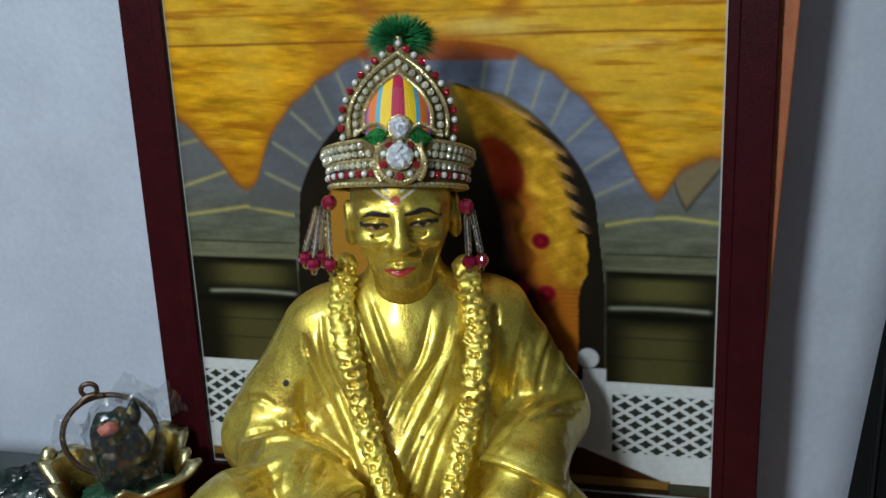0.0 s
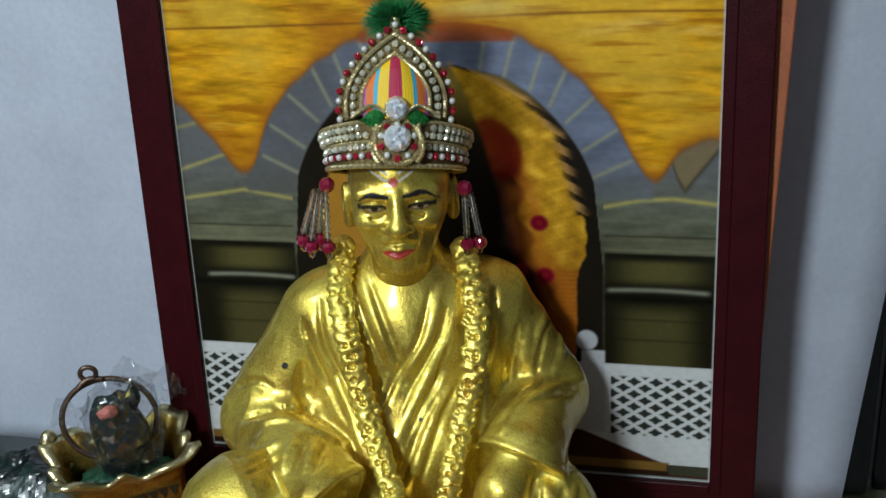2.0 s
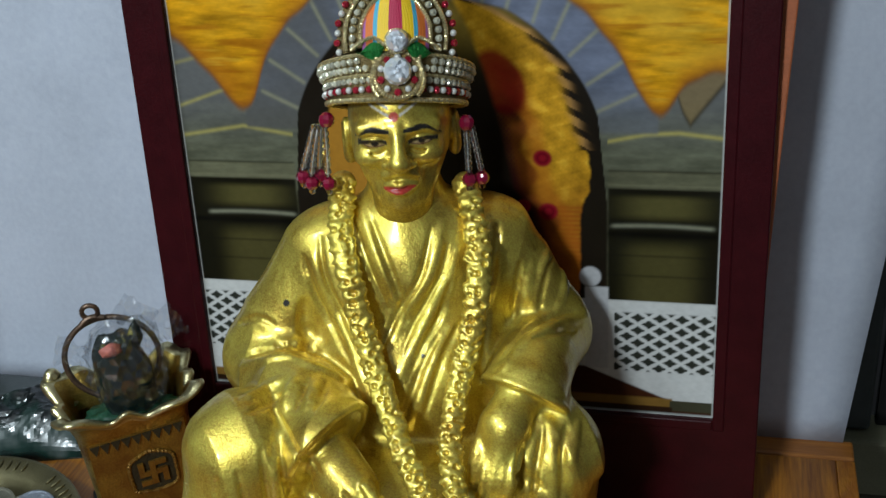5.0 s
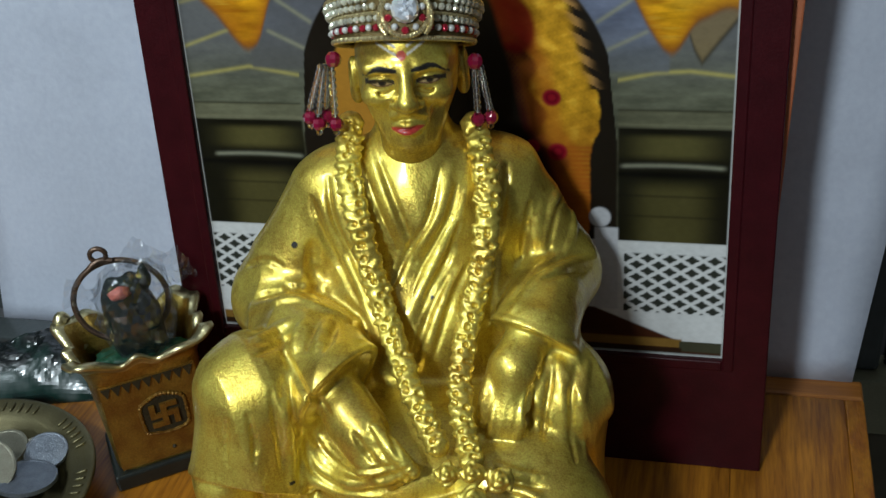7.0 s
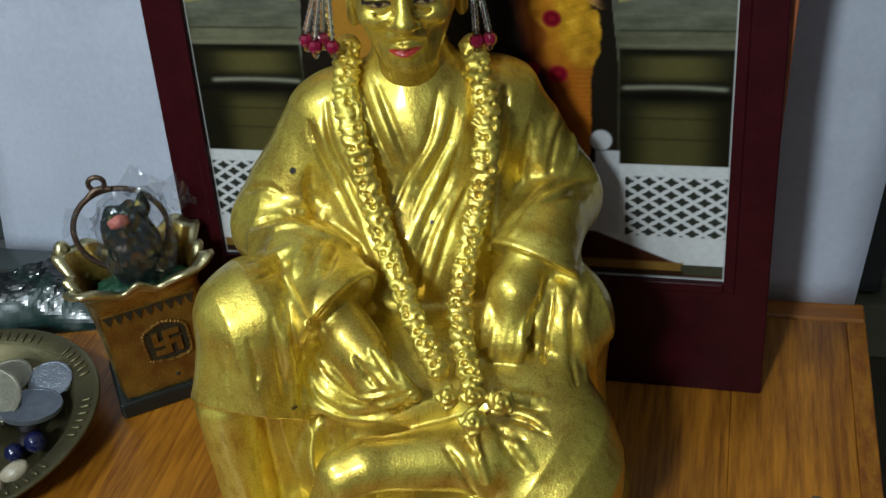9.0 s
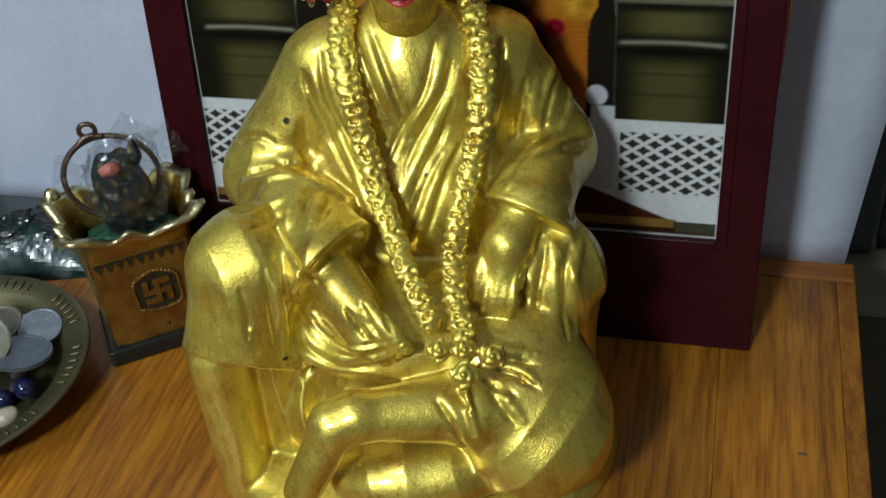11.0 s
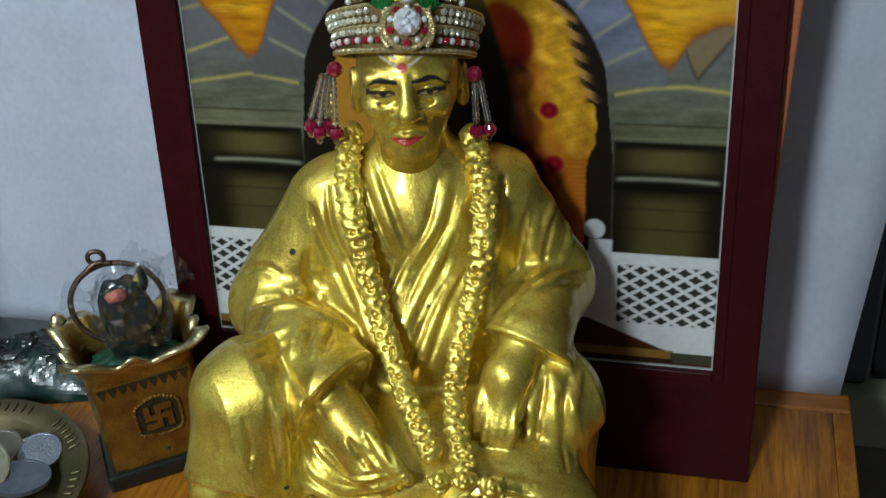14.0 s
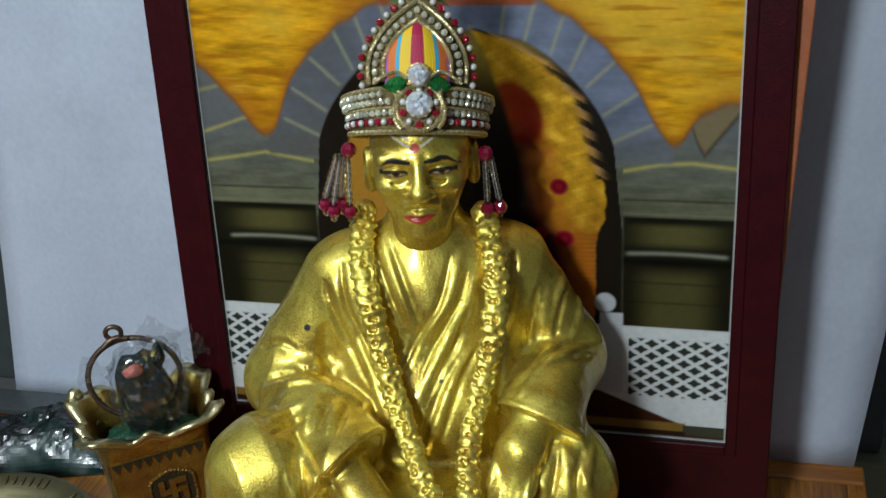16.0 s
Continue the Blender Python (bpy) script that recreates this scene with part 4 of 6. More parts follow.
    c.limb((-36, -92, 117), (-27, -106, 104), 9.5, 7.0, 5)
    c.crease(1.3, (-33, 54), (-29, 47), (-25, 40))
    c.crease(1.3, (-27, 57), (-23, 48), (-19, 40))
    c.crease(1.2, (-20, 58), (-16, 50), (-13, 42))
    c.limb((50, -60, 141), (39, -78, 129), 9.5, 10.5, 4)
    c.limb((39, -78, 129), (32.5, -90, 109), 10.8, 6.5, 4)
    for i in range(4):
        f = i - 1.5
        c.cord([(37 + 4.0 * f, -86 - 0.6 * f, 122), (34 + 3.9 * f, -93 - 0.8 * f, 113), (31.5 + 3.4 * f, -95 - 0.8 * f, 101 + 1.6 * abs(f))], 3.6, 2.6, 9, 1.2)
    c.cord([(33, -74, 131), (26, -85, 121), (23.5, -89, 110)], 4.2, 3.2, 9, 2.0)
    chest_folds(c)
    shoulder_folds(c)
    sleeve_folds(c)
    knee_folds(c)
    lap_folds(c)
    return c


def model_head():
    c = Clay((-32, -56, 190), (40, 36, 300), 0.55)
    c.ball((4, -6, 252), (22.8, 27, 33), 5)
    c.ball((3, -14.5, 232), (13.4, 17, 20), 6)
    c.ball((2, -22, 219), (8.5, 8.5, 7.5), 6)
    c.limb((3, -2, 224), (3, -4, 200), 16.5, 18, 6)
    # brow, cheekbones, nose
    c.limb((-12, -27, 254.5), (-2, -31, 255.5), 3.0, 2.4, 4)
    c.limb((19, -26, 254), (9, -31, 255.2), 3.0, 2.4, 4)
    c.ball((-9.8, -24.2, 241.5), (7.0, 7, 6), 5)
    c.ball((15.6, -24.2, 241), (7.0, 7, 6), 5)
    c.limb((3.2, -31.5, 256), (3.2, -38.2, 242.5), 2.5, 3.6, 3)
    c.ball((3.0, -38.4, 241.6), (4.6, 3.6, 3.5), 2.4)
    c.ball((-2.0, -34.6, 240.6), (3.3, 3.0, 2.7), 1.8)
    c.ball((8.0, -34.6, 240.6), (3.3, 3.0, 2.7), 1.8)
    # eye hollows and lids
    c.ball((-7.2, -34.0, 249.0), (6.0, 4.4, 3.4), 3, carve=True)
    c.ball((13.4, -34.0, 248.8), (6.0, 4.4, 3.4), 3, carve=True)
    c.ball((-7.0, -26.6, 248.9), (5.2, 3.9, 2.9), 1.4)
    c.ball((13.2, -26.6, 248.6), (5.2, 3.9, 2.9), 1.4)
    c.cord([(-12, -27.5, 249.2), (-7, -31.2, 251.2), (-2.4, -29.8, 249.6)], 0.9, 0.9, 8, 0.8)
    c.cord([(18.2, -27.5, 249), (13.2, -31.2, 251), (8.6, -29.8, 249.4)], 0.9, 0.9, 8, 0.8)
    # moustache and mouth
    c.limb((1.8, -33.4, 236.4), (-6.5, -29.6, 232.6), 2.0, 1.2, 3)
    c.limb((4.2, -33.4, 236.4), (12.0, -29.6, 232.2), 2.0, 1.2, 3)
    c.cord([(-6.4, -28.4, 228.0), (-0.6, -32.4, 229.8), (1.8, -32.8, 229.2), (4.2, -32.4, 229.8), (9.8, -28.4, 227.8)], 1.5, 1.5, 16, 2.0, taper=True)
    c.cord([(-5.4, -28.8, 227.2), (-0.4, -31.9, 225.9), (4.0, -31.9, 225.8), (8.8, -28.8, 227.0)], 1.6, 1.6, 16, 2.0, taper=True)
    c.ball((1.8, -34.6, 227.7), (7.4, 2.2, 0.6), 0.7, carve=True)
    # creases and hollows of the cheeks
    for sx in (-1, 1):
        mid = 3.0
        c.cord([(mid + sx * 5.6, -34.5, 241), (mid + sx * 10.0, -31.2, 235.5), (mid + sx * 10.8, -27.2, 227.0)], 1.2, 0.8, 10, 2.4, carve=True)
        c.cord([(mid + sx * 5.0, -30.5, 245.6), (mid + sx * 10.0, -30.4, 243.6), (mid + sx * 15.0, -26.5, 245.2)], 0.8, 0.6, 10, 1.6, carve=True)
        c.limb((mid + sx * 16.8, -11, 238), (mid + sx * 7.5, -19, 217), 3.2, 3.6, 6)
        c.ball((mid + sx * 14.5, -26.5, 231.0), (5.0, 4.4, 6.5), 4, carve=True)
    c.ball((2.2, -17, 213), (9.5, 9, 9), 8)
    # ears
    for sx, ex in ((-1, -20.5), (1, 28.3)):
        c.ball((ex, -3, 242), (3.0, 6.0, 9.5), 2)
        c.ball((ex + sx * 1.9, -4.4, 243), (1.6, 3.2, 5.4), 1.2, carve=True)
        c.ball((ex - sx * 0.5, -4, 233.5), (2.8, 3.6, 4.0), 2)
    # beard stubble down the throat
    c.ball((2, -12, 208), (11, 9, 10), 8)
    for k, x in enumerate((-7, -3.5, 0.5, 4.0, 8.0, 11.5)):
        c.cord([(x, -27 + 0.12 * (x - 2) ** 2, 220), (x + 0.8 * (-1) ** k, -24 + 0.06 * (x - 2) ** 2, 211), (x * 0.9, -20, 201)], 0.9, 0.5, 8, 1.4, carve=True)
    return c


GOLD = np.array((0.71, 0.545, 0.092, 0.80))


def face_paint(p):
    """Painted lips, brows, eyes and forehead mark; the fourth value is the share of metal."""
    col = np.repeat(GOLD[None], len(p), 0)
    x, y, z = p.T

    def put(mask, rgb):
        k = np.clip(mask, 0, 1)[:, None]
        col[:] = col * (1 - k) + np.array((*rgb, 0.0))[None] * k
    # beard in a browner gold, with the chin's shade painted into it
    beard_shade = np.clip((224 - z + 0.30 * np.abs(x - 2) + 1.5 * np.sin(x * 1.9)) / 5, 0, 1) * (0.9 + 0.1 * np.sin(x * 2.7 + 0.25 * z)) * (y < 4)
    col[:, :3] *= 1 - beard_shade[:, None] * np.array((0.26, 0.33, 0.40))[None]
    front = (y < -20).astype(float)
    lx = (x - 1.7) / 8.6
    put(front * (y < -27.0) * np.clip(((1 - lx ** 2) * 2.4 - np.abs(z - 227.5 + 0.25 * np.cos(lx * 5))) * 2.0, 0, 1), (0.42, 0.03, 0.02))
    for ex, ey, sgn in ((-7.0, 248.9, -1), (13.2, 248.7, 1)):
        e = 1 - ((x - ex) / 4.8) ** 2 - ((z - ey) / 1.5) ** 2
        put(front * np.clip(e * 4, 0, 1), (0.42, 0.30, 0.14))
        put(front * np.clip((1 - ((x - ex - 0.3) / 1.8) ** 2 - ((z - ey - 0.3) / 1.8) ** 2) * 3, 0, 1), (0.012, 0.009, 0.008))
        lid = np.abs(z - (ey + 1.5 - 0.045 * (x - ex) ** 2))
        put(front * np.clip((1.2 - lid) * 3, 0, 1) * ((x - ex) * sgn < 7.4) * ((x - ex) * sgn > -5.4), (0.015, 0.012, 0.01))
        low = np.abs(z - (ey - 1.6 + 0.05 * (x - ex) ** 2))
        put(front * np.clip((0.5 - low) * 3, 0, 1) * (np.abs(x - ex) < 4.6), (0.10, 0.03, 0.02))
        s = (x - ex) * sgn
        brow = np.abs(z - (255.8 - 0.10 * np.maximum(s - 0.5, 0) ** 2 - 0.012 * np.minimum(s - 0.5, 0) ** 2))
        put(front * np.clip((1.5 - 0.08 * np.abs(s + 1) - brow) * 3, 0, 1) * (np.abs(s - 1.0) < 8.0), (0.012, 0.010, 0.008))
    for k in (0, 1):
        band = np.abs(z - (260.2 + 3.2 * k + 0.55 * np.abs(x - 2.6)))
        put(front * np.clip((0.8 - band) * 3, 0, 1) * (np.abs(x - 2.6) > 2.0) * (np.abs(x - 2.6) < 10.5), (0.70, 0.66, 0.58))
    put(front * np.clip((1 - ((x - 2.6) / 2.2) ** 2 - ((z - 261.2) / 2.2) ** 2) * 4, 0, 1), (0.60, 0.08, 0.05))
    return col


def statue_mesh():
    co_b, f_b = model_body().skin()
    co_h, f_h = model_head().skin()
    co_g, f_g = model_garland().skin()
    col_b = np.repeat(GOLD[None], len(co_b), 0)
    # a few chips in the gilding
    for cx, cy, cz, r in ((-57.5, -20, 168.5, 1.6), (-64, -104, 92, 1.2), (5, -47, 150, 0.8)):
        col_b[np.hypot(co_b[:, 0] - cx, co_b[:, 2] - cz) < r] = (0.012, 0.010, 0.008, 0.0)
    co = np.concatenate([co_b, co_h, co_g]) / 1000
    nb, nh = len(co_b), len(co_h)
    return numpy_mesh("statue", co, np.concatenate([f_b, f_h + nb, f_g + nb + nh]), np.concatenate([col_b, face_paint(co_h), np.repeat(GOLD[None], len(co_g), 0)]), M_GOLD)


STATUE = pose(-0.018, -0.025, TOP, 0, 0, 15)
statue = new("statue", statue_mesh())
statue.matrix_basis = SIZED @ STATUE
tagged(statue, "gold-painted plaster statue of a robed seated figure with garland", "statue")


# ---- jewelled crown ----
M_WIRE = material("gold_wire", (0.80, 0.68, 0.38), 0.28, 0.85, 0.15, 200, 0.1, 2500)
M_PLATE = material("gold_cloth_backing", (0.20, 0.14, 0.05), 0.45, 0.6, 0.3, 150, 0.4, 2500)
M_STONE = material("rhinestone", (0.66, 0.64, 0.50), 0.10, 0.5, 0.05, 300, 0.0, island=0.30)
M_BIGSTONE = material("large_rhinestone", (0.90, 0.93, 0.98), 0.05, 0.55, 0.04, 300, 0.0)
M_PEARL = material("pearl", (0.60, 0.59, 0.55), 0.22, 0.15, 0.08, 300, 0.0, coat=0.4)
M_RUBY = material("red_stone", (0.36, 0.012, 0.030), 0.12, 0.35, 0.15, 300, 0.0, coat=0.5, island=0.25)
M_BEAD = material("crimson_bead", (0.24, 0.006, 0.035), 0.10, 0.1, 0.2, 200, 0.0, coat=0.8)
M_CRYSTAL = clear("clear_bead", (0.92, 0.92, 0.90), 0.04, 1.5)
M_SILVERTHREAD = material("white_thread", (0.7, 0.7, 0.68), 0.6)
M_GREEN = material("green_thread", (0.018, 0.32, 0.06), 0.5, 0, 0.4, 300, 0.4, 2500)
M_TUFT = material("green_tuft_fibre", (0.02, 0.22, 0.06), 0.55, 0, 0.55, 120, 0.0)
M_SILK = painted("silk_thread_stripes", 0.42, 0.0, 0.5, 2600, 0.10)
M_DARK = material("dark_elastic", (0.02, 0.012, 0.012), 0.7)

crown = thing("crown", STATUE @ pose(0.0035, -0.006, 0.2575, -25, 5, 0), "jewelled gold crown with striped silk arch and green tuft", "crown")
MM = 0.001


def faceted(radius, depth, sides=8):
    """A cut stone facing -y, its back at y = 0, with a small table and rows of kite facets."""
    bm = bmesh.new()
    jit = random.Random(sides)
    rings = []
    rows = ((1.0, 0.0, 0), (1.0, 0.40, 0), (0.82, 0.72, 0.5), (0.55, 0.92, 0)) + (((0.30, 0.86, 0.5), (0.12, 1.0, 0)) if sides > 10 else ())
    for r, y, tw in rows:
        rings.append([bm.verts.new((radius * r * math.cos(2 * math.pi * (k + tw) / sides), -depth * (y + (jit.uniform(-0.14, 0.14) if 0.4 < y else 0)), radius * r * math.sin(2 * math.pi * (k + tw) / sides))) for k in range(sides)])
    for a, b in zip(rings, rings[1:]):
        for k in range(sides):
            bm.faces.new((a[k], a[(k + 1) % sides], b[(k + 1) % sides], b[k]))
    bm.faces.new(rings[-1])
    bm.faces.new(rings[0][::-1])
    bmesh.ops.triangulate(bm, faces=[f for f in bm.faces if len(f.verts) == 4])
    bmesh.ops.recalc_face_normals(bm, faces=bm.faces[:])
    return bm


def orb(radius, u=10, v=7):
    bm = bmesh.new()
    bmesh.ops.create_uvsphere(bm, u_segments=u, v_segments=v, radius=radius)
    return bm


ME_STONE = mesh_of("rhinestone", faceted(1.55 * MM, 2.1 * MM), M_STONE)
ME_RUBY = mesh_of("red_stone", faceted(1.65 * MM, 1.7 * MM), M_RUBY)
ME_PEARL = mesh_of("pearl", orb(1.5 * MM, 9, 6), M_PEARL, True)


def set_stone(me, x, y, z, rz=0.0, rx=0.0):
    return part(me.name, me, None, crown, at=pose(x * MM, y * MM, z * MM, rx, 0, rz))


def on_band(deg, z, r=33.0):
    a = math.radians(deg)
    return 0.92 * r * math.sin(a), -r * math.cos(a), z * (1 - 0.0022 * min(abs(deg), 110))


def strip(a0, a1, z0, z1, r0, r1, thick=1.4, n=28):
    """A curved band of metal cloth."""
    bm = bmesh.new()
    rows = []
    for i in range(n + 1):
        d = a0 + (a1 - a0) * i / n
        rows.append([bm.verts.new(Vector(on_band(d, z, r)) * MM) for z, r in ((z0, r0), (z1, r1), (z1, r1 - thick), (z0, r0 - thick))])
    for a, b in zip(rows, rows[1:]):
        for k in range(4):
            bm.faces.new((a[k], b[k], b[(k + 1) % 4], a[(k + 1) % 4]))
    bm.faces.new(rows[0])
    bm.faces.new(rows[-1][::-1])
    bmesh.ops.recalc_face_normals(bm, faces=bm.faces[:])
    return bm


def wire(points, r=0.85, closed=False):
    pts = [Vector(p) * MM for p in points]
    return tube(pts, r * MM, 8, closed, 0.16, 1.1 * MM)


def dense(points, n):
    return smooth_line(points, n)


# lower band, all round, with its rims
part("lower_band", strip(-178, 178, -0.5, 9.5, 32.6, 33.4, 1.6, 70), M_PLATE, crown)
part("bottom_rim", wire([on_band(d, -0.8 - 0.2 * math.cos(math.radians(d)), 33.4) for d in np.linspace(-175, 175, 420)], 1.15), M_WIRE, crown)
for s in (-1, 1):
    part("band_rim", wire([on_band(s * d, 9.8, 34.1) for d in np.linspace(17, 110, 160)], 0.8), M_WIRE, crown)
    part("upper_band", strip(15 * s, 104 * s, 10.2, 18.0, 34.2, 36.8), M_PLATE, crown)
    part("band_rim", wire([on_band(s * d, 18.6 - 1.5 * (d > 98) * (d - 98) / 6, 37.1) for d in np.linspace(24, 104, 150)], 0.8), M_WIRE, crown)
    part("flap_edge", wire(dense([on_band(s * 24, 18.6, 37.2), on_band(s * 18, 17.2, 37), on_band(s * 15, 13.5, 36.2), on_band(s * 17.5, 9.8, 35)], 60), 0.95), M_WIRE, crown)
    part("flap_edge", wire(dense([on_band(s * 104, 17.6, 37), on_band(s * 107, 14, 36.2), on_band(s * 104, 10.5, 34.8)], 40), 0.8), M_WIRE, crown)
    for i in range(15):
        d = 20.5 + i * 5.9
        if i < 15:
            set_stone(ME_STONE, *on_band(s * d, 7.6, 33.4), rz=s * d)
            set_stone(ME_RUBY if i % 2 == 0 else ME_PEARL, *on_band(s * (d + 0.5), 3.6, 33.4 if i % 2 == 0 else 34.4), rz=s * d)
    for i in range(14):
        d = 22.5 + i * 5.9
        set_stone(ME_STONE, *on_band(s * d, 12.6, 35.0), rz=s * d)
        if i > 0:
            set_stone(ME_STONE, *on_band(s * d, 16.0, 36.1), rz=s * d)

# arch plate
SIDE = ((0, 24.0), (5, 24.6), (13, 24.0), (20, 21.2), (27, 16.4), (33, 10.2), (37, 5.0), (40.5, 0.0))


def half_width(h):
    return float(np.interp(h, [p[0] for p in SIDE], [p[1] for p in SIDE]))


def arch_line(scale, n, base=0.0):
    """Points along the pointed arch, from one foot over the tip to the other."""
    right = [Vector((w, 0, h)) for h, w in SIDE]
    line = [Vector((-p.x, 0, p.z)) for p in right[:-1]] + [right[-1]] + right[-2::-1]
    line = [p.copy() for p in line]
    k = len(line)
    out = smooth_line(line[:k // 2 + 1], n // 2 + 1)[:-1] + smooth_line(line[k // 2:], n - n // 2)
    pts = []
    for p in out:
        x, h = p.x * scale, 10 + (p.z - 10) * scale
        h = max(h, base)
        pts.append((x, h))
    return pts


def arch_at(x, h, lift=0.0):
    return Vector((x, -34.5 - lift + x * x / 75, 18.0 + h))


def arch_plate():
    bm = bmesh.new()
    line = arch_line(1.0, 60)
    front = [bm.verts.new(arch_at(x, h, 0) * MM) for x, h in line]
    rear = [bm.verts.new((arch_at(x, h, -2.2)) * MM) for x, h in line]
    mid_f, mid_r = [], []
    for x, h in line:
        mid_f.append(bm.verts.new(arch_at(x * 0.4, 6 + (h - 6) * 0.4, 0.5) * MM))
        mid_r.append(bm.verts.new(arch_at(x * 0.4, 6 + (h - 6) * 0.4, -2.2) * MM))
    n = len(line)
    for i in range(n):
        j = (i + 1) % n
        bm.faces.new((front[i], front[j], mid_f[j], mid_f[i]))
        bm.faces.new((rear[j], rear[i], mid_r[i], mid_r[j]))
        bm.faces.new((front[j], front[i], rear[i], rear[j]))
    bm.faces.new(mid_f)
    bm.faces.new(mid_r[::-1])
    bmesh.ops.recalc_face_normals(bm, faces=bm.faces[:])
    return bm


part("arch_plate", arch_plate(), M_PLATE, crown, smooth=False)
for scale, r in ((0.855, 1.0), (0.585, 1.0)):
    part("arch_rim", wire([arch_at(x, h, 1.2) for x, h in arch_line(scale, 260, 1.0)], r), M_WIRE, crown)


def even(points, n):
    """n points evenly spaced by length."""
    p = np.array(points)
    s = np.concatenate([[0], np.cumsum(np.hypot(*np.diff(p, axis=0).T))])
    t = np.linspace(0, s[-1], n)
    return list(zip(np.interp(t, s, p[:, 0]), np.interp(t, s, p[:, 1])))


for i, (x, h) in enumerate(even(arch_line(0.985, 120, 1.0), 25)):
    p = arch_at(x, h, 1.0 if i % 2 == 0 else 0.6)
    set_stone(ME_PEARL if i % 2 == 0 else ME_RUBY, p.x, p.y, p.z, rz=x * 1.6)
for i, (x, h) in enumerate(even(arch_line(0.72, 120, 2.0), 21)):
    p = arch_at(x, h, 0.4)
    set_stone(ME_STONE, p.x, p.y, p.z, rz=x * 1.6)


def silk_mesh():
    nx, nh = 220, 110
    hs = np.linspace(0.5, 10 + 30.5 * 0.575, nh)
    ts = np.linspace(-1, 1, nx)
    co, col = [], []
    table_c = ((0.21, (0.42, 0.010, 0.055)), (0.55, (0.82, 0.52, 0.012)), (0.68, (0.06, 0.38, 0.55)), (0.91, (0.70, 0.17, 0.03)), (2.0, (0.38, 0.12, 0.36)))
    for h in hs:
        w = max(half_width(10 + (h - 10) / 0.575) * 0.575, 0.05)
        for t in ts:
            x = t * w
            lift = 0.6 + 3.6 * (1 - t * t) ** 0.8 * min(1, w / 8) + 0.03 * math.sin(t * 70)
            co.append(arch_at(x, h, lift) * MM)
            q = abs(x / 13.6) / (0.62 + 0.38 * w / 13.8) 
            c = next(c for lim, c in table_c if q < lim)
            k = 1 + 0.07 * math.sin(t * 110 + 0.2 * h)
            col.append((c[0] * k, c[1] * k, c[2] * k, 1))
    i = (np.arange(nh - 1)[:, None] * nx + np.arange(nx - 1)[None]).ravel()
    return numpy_mesh("silk", np.array(co), np.stack([i, i + 1, i + nx + 1, i + nx], 1), np.array(col), M_SILK)


part("striped_silk", silk_mesh(), None, crown, "padded silk dome striped crimson, yellow, blue and orange")

# medallion
MX, MZ = 0.8, 9.0
ring = [(MX + 9.6 * math.cos(a), -36.6, MZ + 9.6 * math.sin(a)) for a in np.linspace(0, 2 * math.pi, 200, endpoint=False)]
medal = part("medallion", lathe([(9.2 * MM, 0), (9.2 * MM, 2.2 * MM), (8.0 * MM, 2.8 * MM)], 40), M_PLATE, crown, at=pose(MX * MM, -34.2 * MM, MZ * MM, 90, 0, 0))
part("medallion_rim", wire(ring, 1.15, True), M_WIRE, crown)
part("large_stone", faceted(5.9 * MM, 6.0 * MM, 12), M_BIGSTONE, crown, "large clear round-cut stone", at=pose(MX * MM, -37.2 * MM, MZ * MM + 1.2 * MM))
part("small_stone", faceted(4.6 * MM, 4.6 * MM, 11), M_BIGSTONE, crown, "clear round-cut stone", at=pose(0.6 * MM, -39.6 * MM, 22.4 * MM))
for k in range(10):
    a = 2 * math.pi * (k + 0.5) / 10
    set_stone(ME_RUBY if k % 2 else ME_PEARL, MX + 7.3 * math.cos(a), -37.0 if k % 2 else -37.6, MZ + 7.3 * math.sin(a))
part("collet", wire([(0.6 + 4.7 * math.cos(a), -39.4, 22.4 + 4.7 * math.sin(a)) for a in np.linspace(0, 2 * math.pi, 90, endpoint=False)], 0.6, True), M_WIRE, crown)
for s in (-1, 1):
    part("bezel_wing", wire(dense([(MX + s * 8, -36.5, 0.2), (MX + s * 10.3, -36.8, 4), (MX + s * 10.6, -36.9, 9), (MX + s * 8.8, -37, 14.5), (MX + s * 9.3, -36.5, 18)], 80), 1.0), M_WIRE, crown)
    part("leaf_rim", wire(dense([(s * 4.5, -39.6, 20.6), (s * 9, -39.0, 23.8), (s * 14, -36.6, 22.4), (s * 18.5, -33.8, 19.4)], 80), 0.8), M_WIRE, crown)

    def leaf():
        bm = bmesh.new()
        n = 16
        lines = [[], [], []]
        for i in range(n + 1):
            t = i / n
            x = s * (4.6 + 11.4 * t)
            top = 20.2 + 3.0 * math.sin(math.pi * min(1, t * 1.15)) - 2.5 * t
            low = 19.5 - 4.6 * math.sin(math.pi * t ** 0.8) * (1 - 0.35 * t) - 1.0 * t
            for line, z, lift in ((lines[0], top, 0.4), (lines[1], (top + low) / 2, 2.3 + 0.25 * (i % 2)), (lines[2], low, 0.4)):
                line.append(bm.verts.new(Vector((x, -38.0 - lift + x * x / 60, z)) * MM))
        for a, b in zip(lines, lines[1:]):
            for i in range(n):
                bm.faces.new((a[i], a[i + 1], b[i + 1], b[i]))
        bmesh.ops.solidify(bm, geom=bm.faces[:], thickness=0.8 * MM)
        bmesh.ops.recalc_face_normals(bm, faces=bm.faces[:])
        return bm
    part("thread_leaf", leaf(), M_GREEN, crown, "green wound-thread leaf")


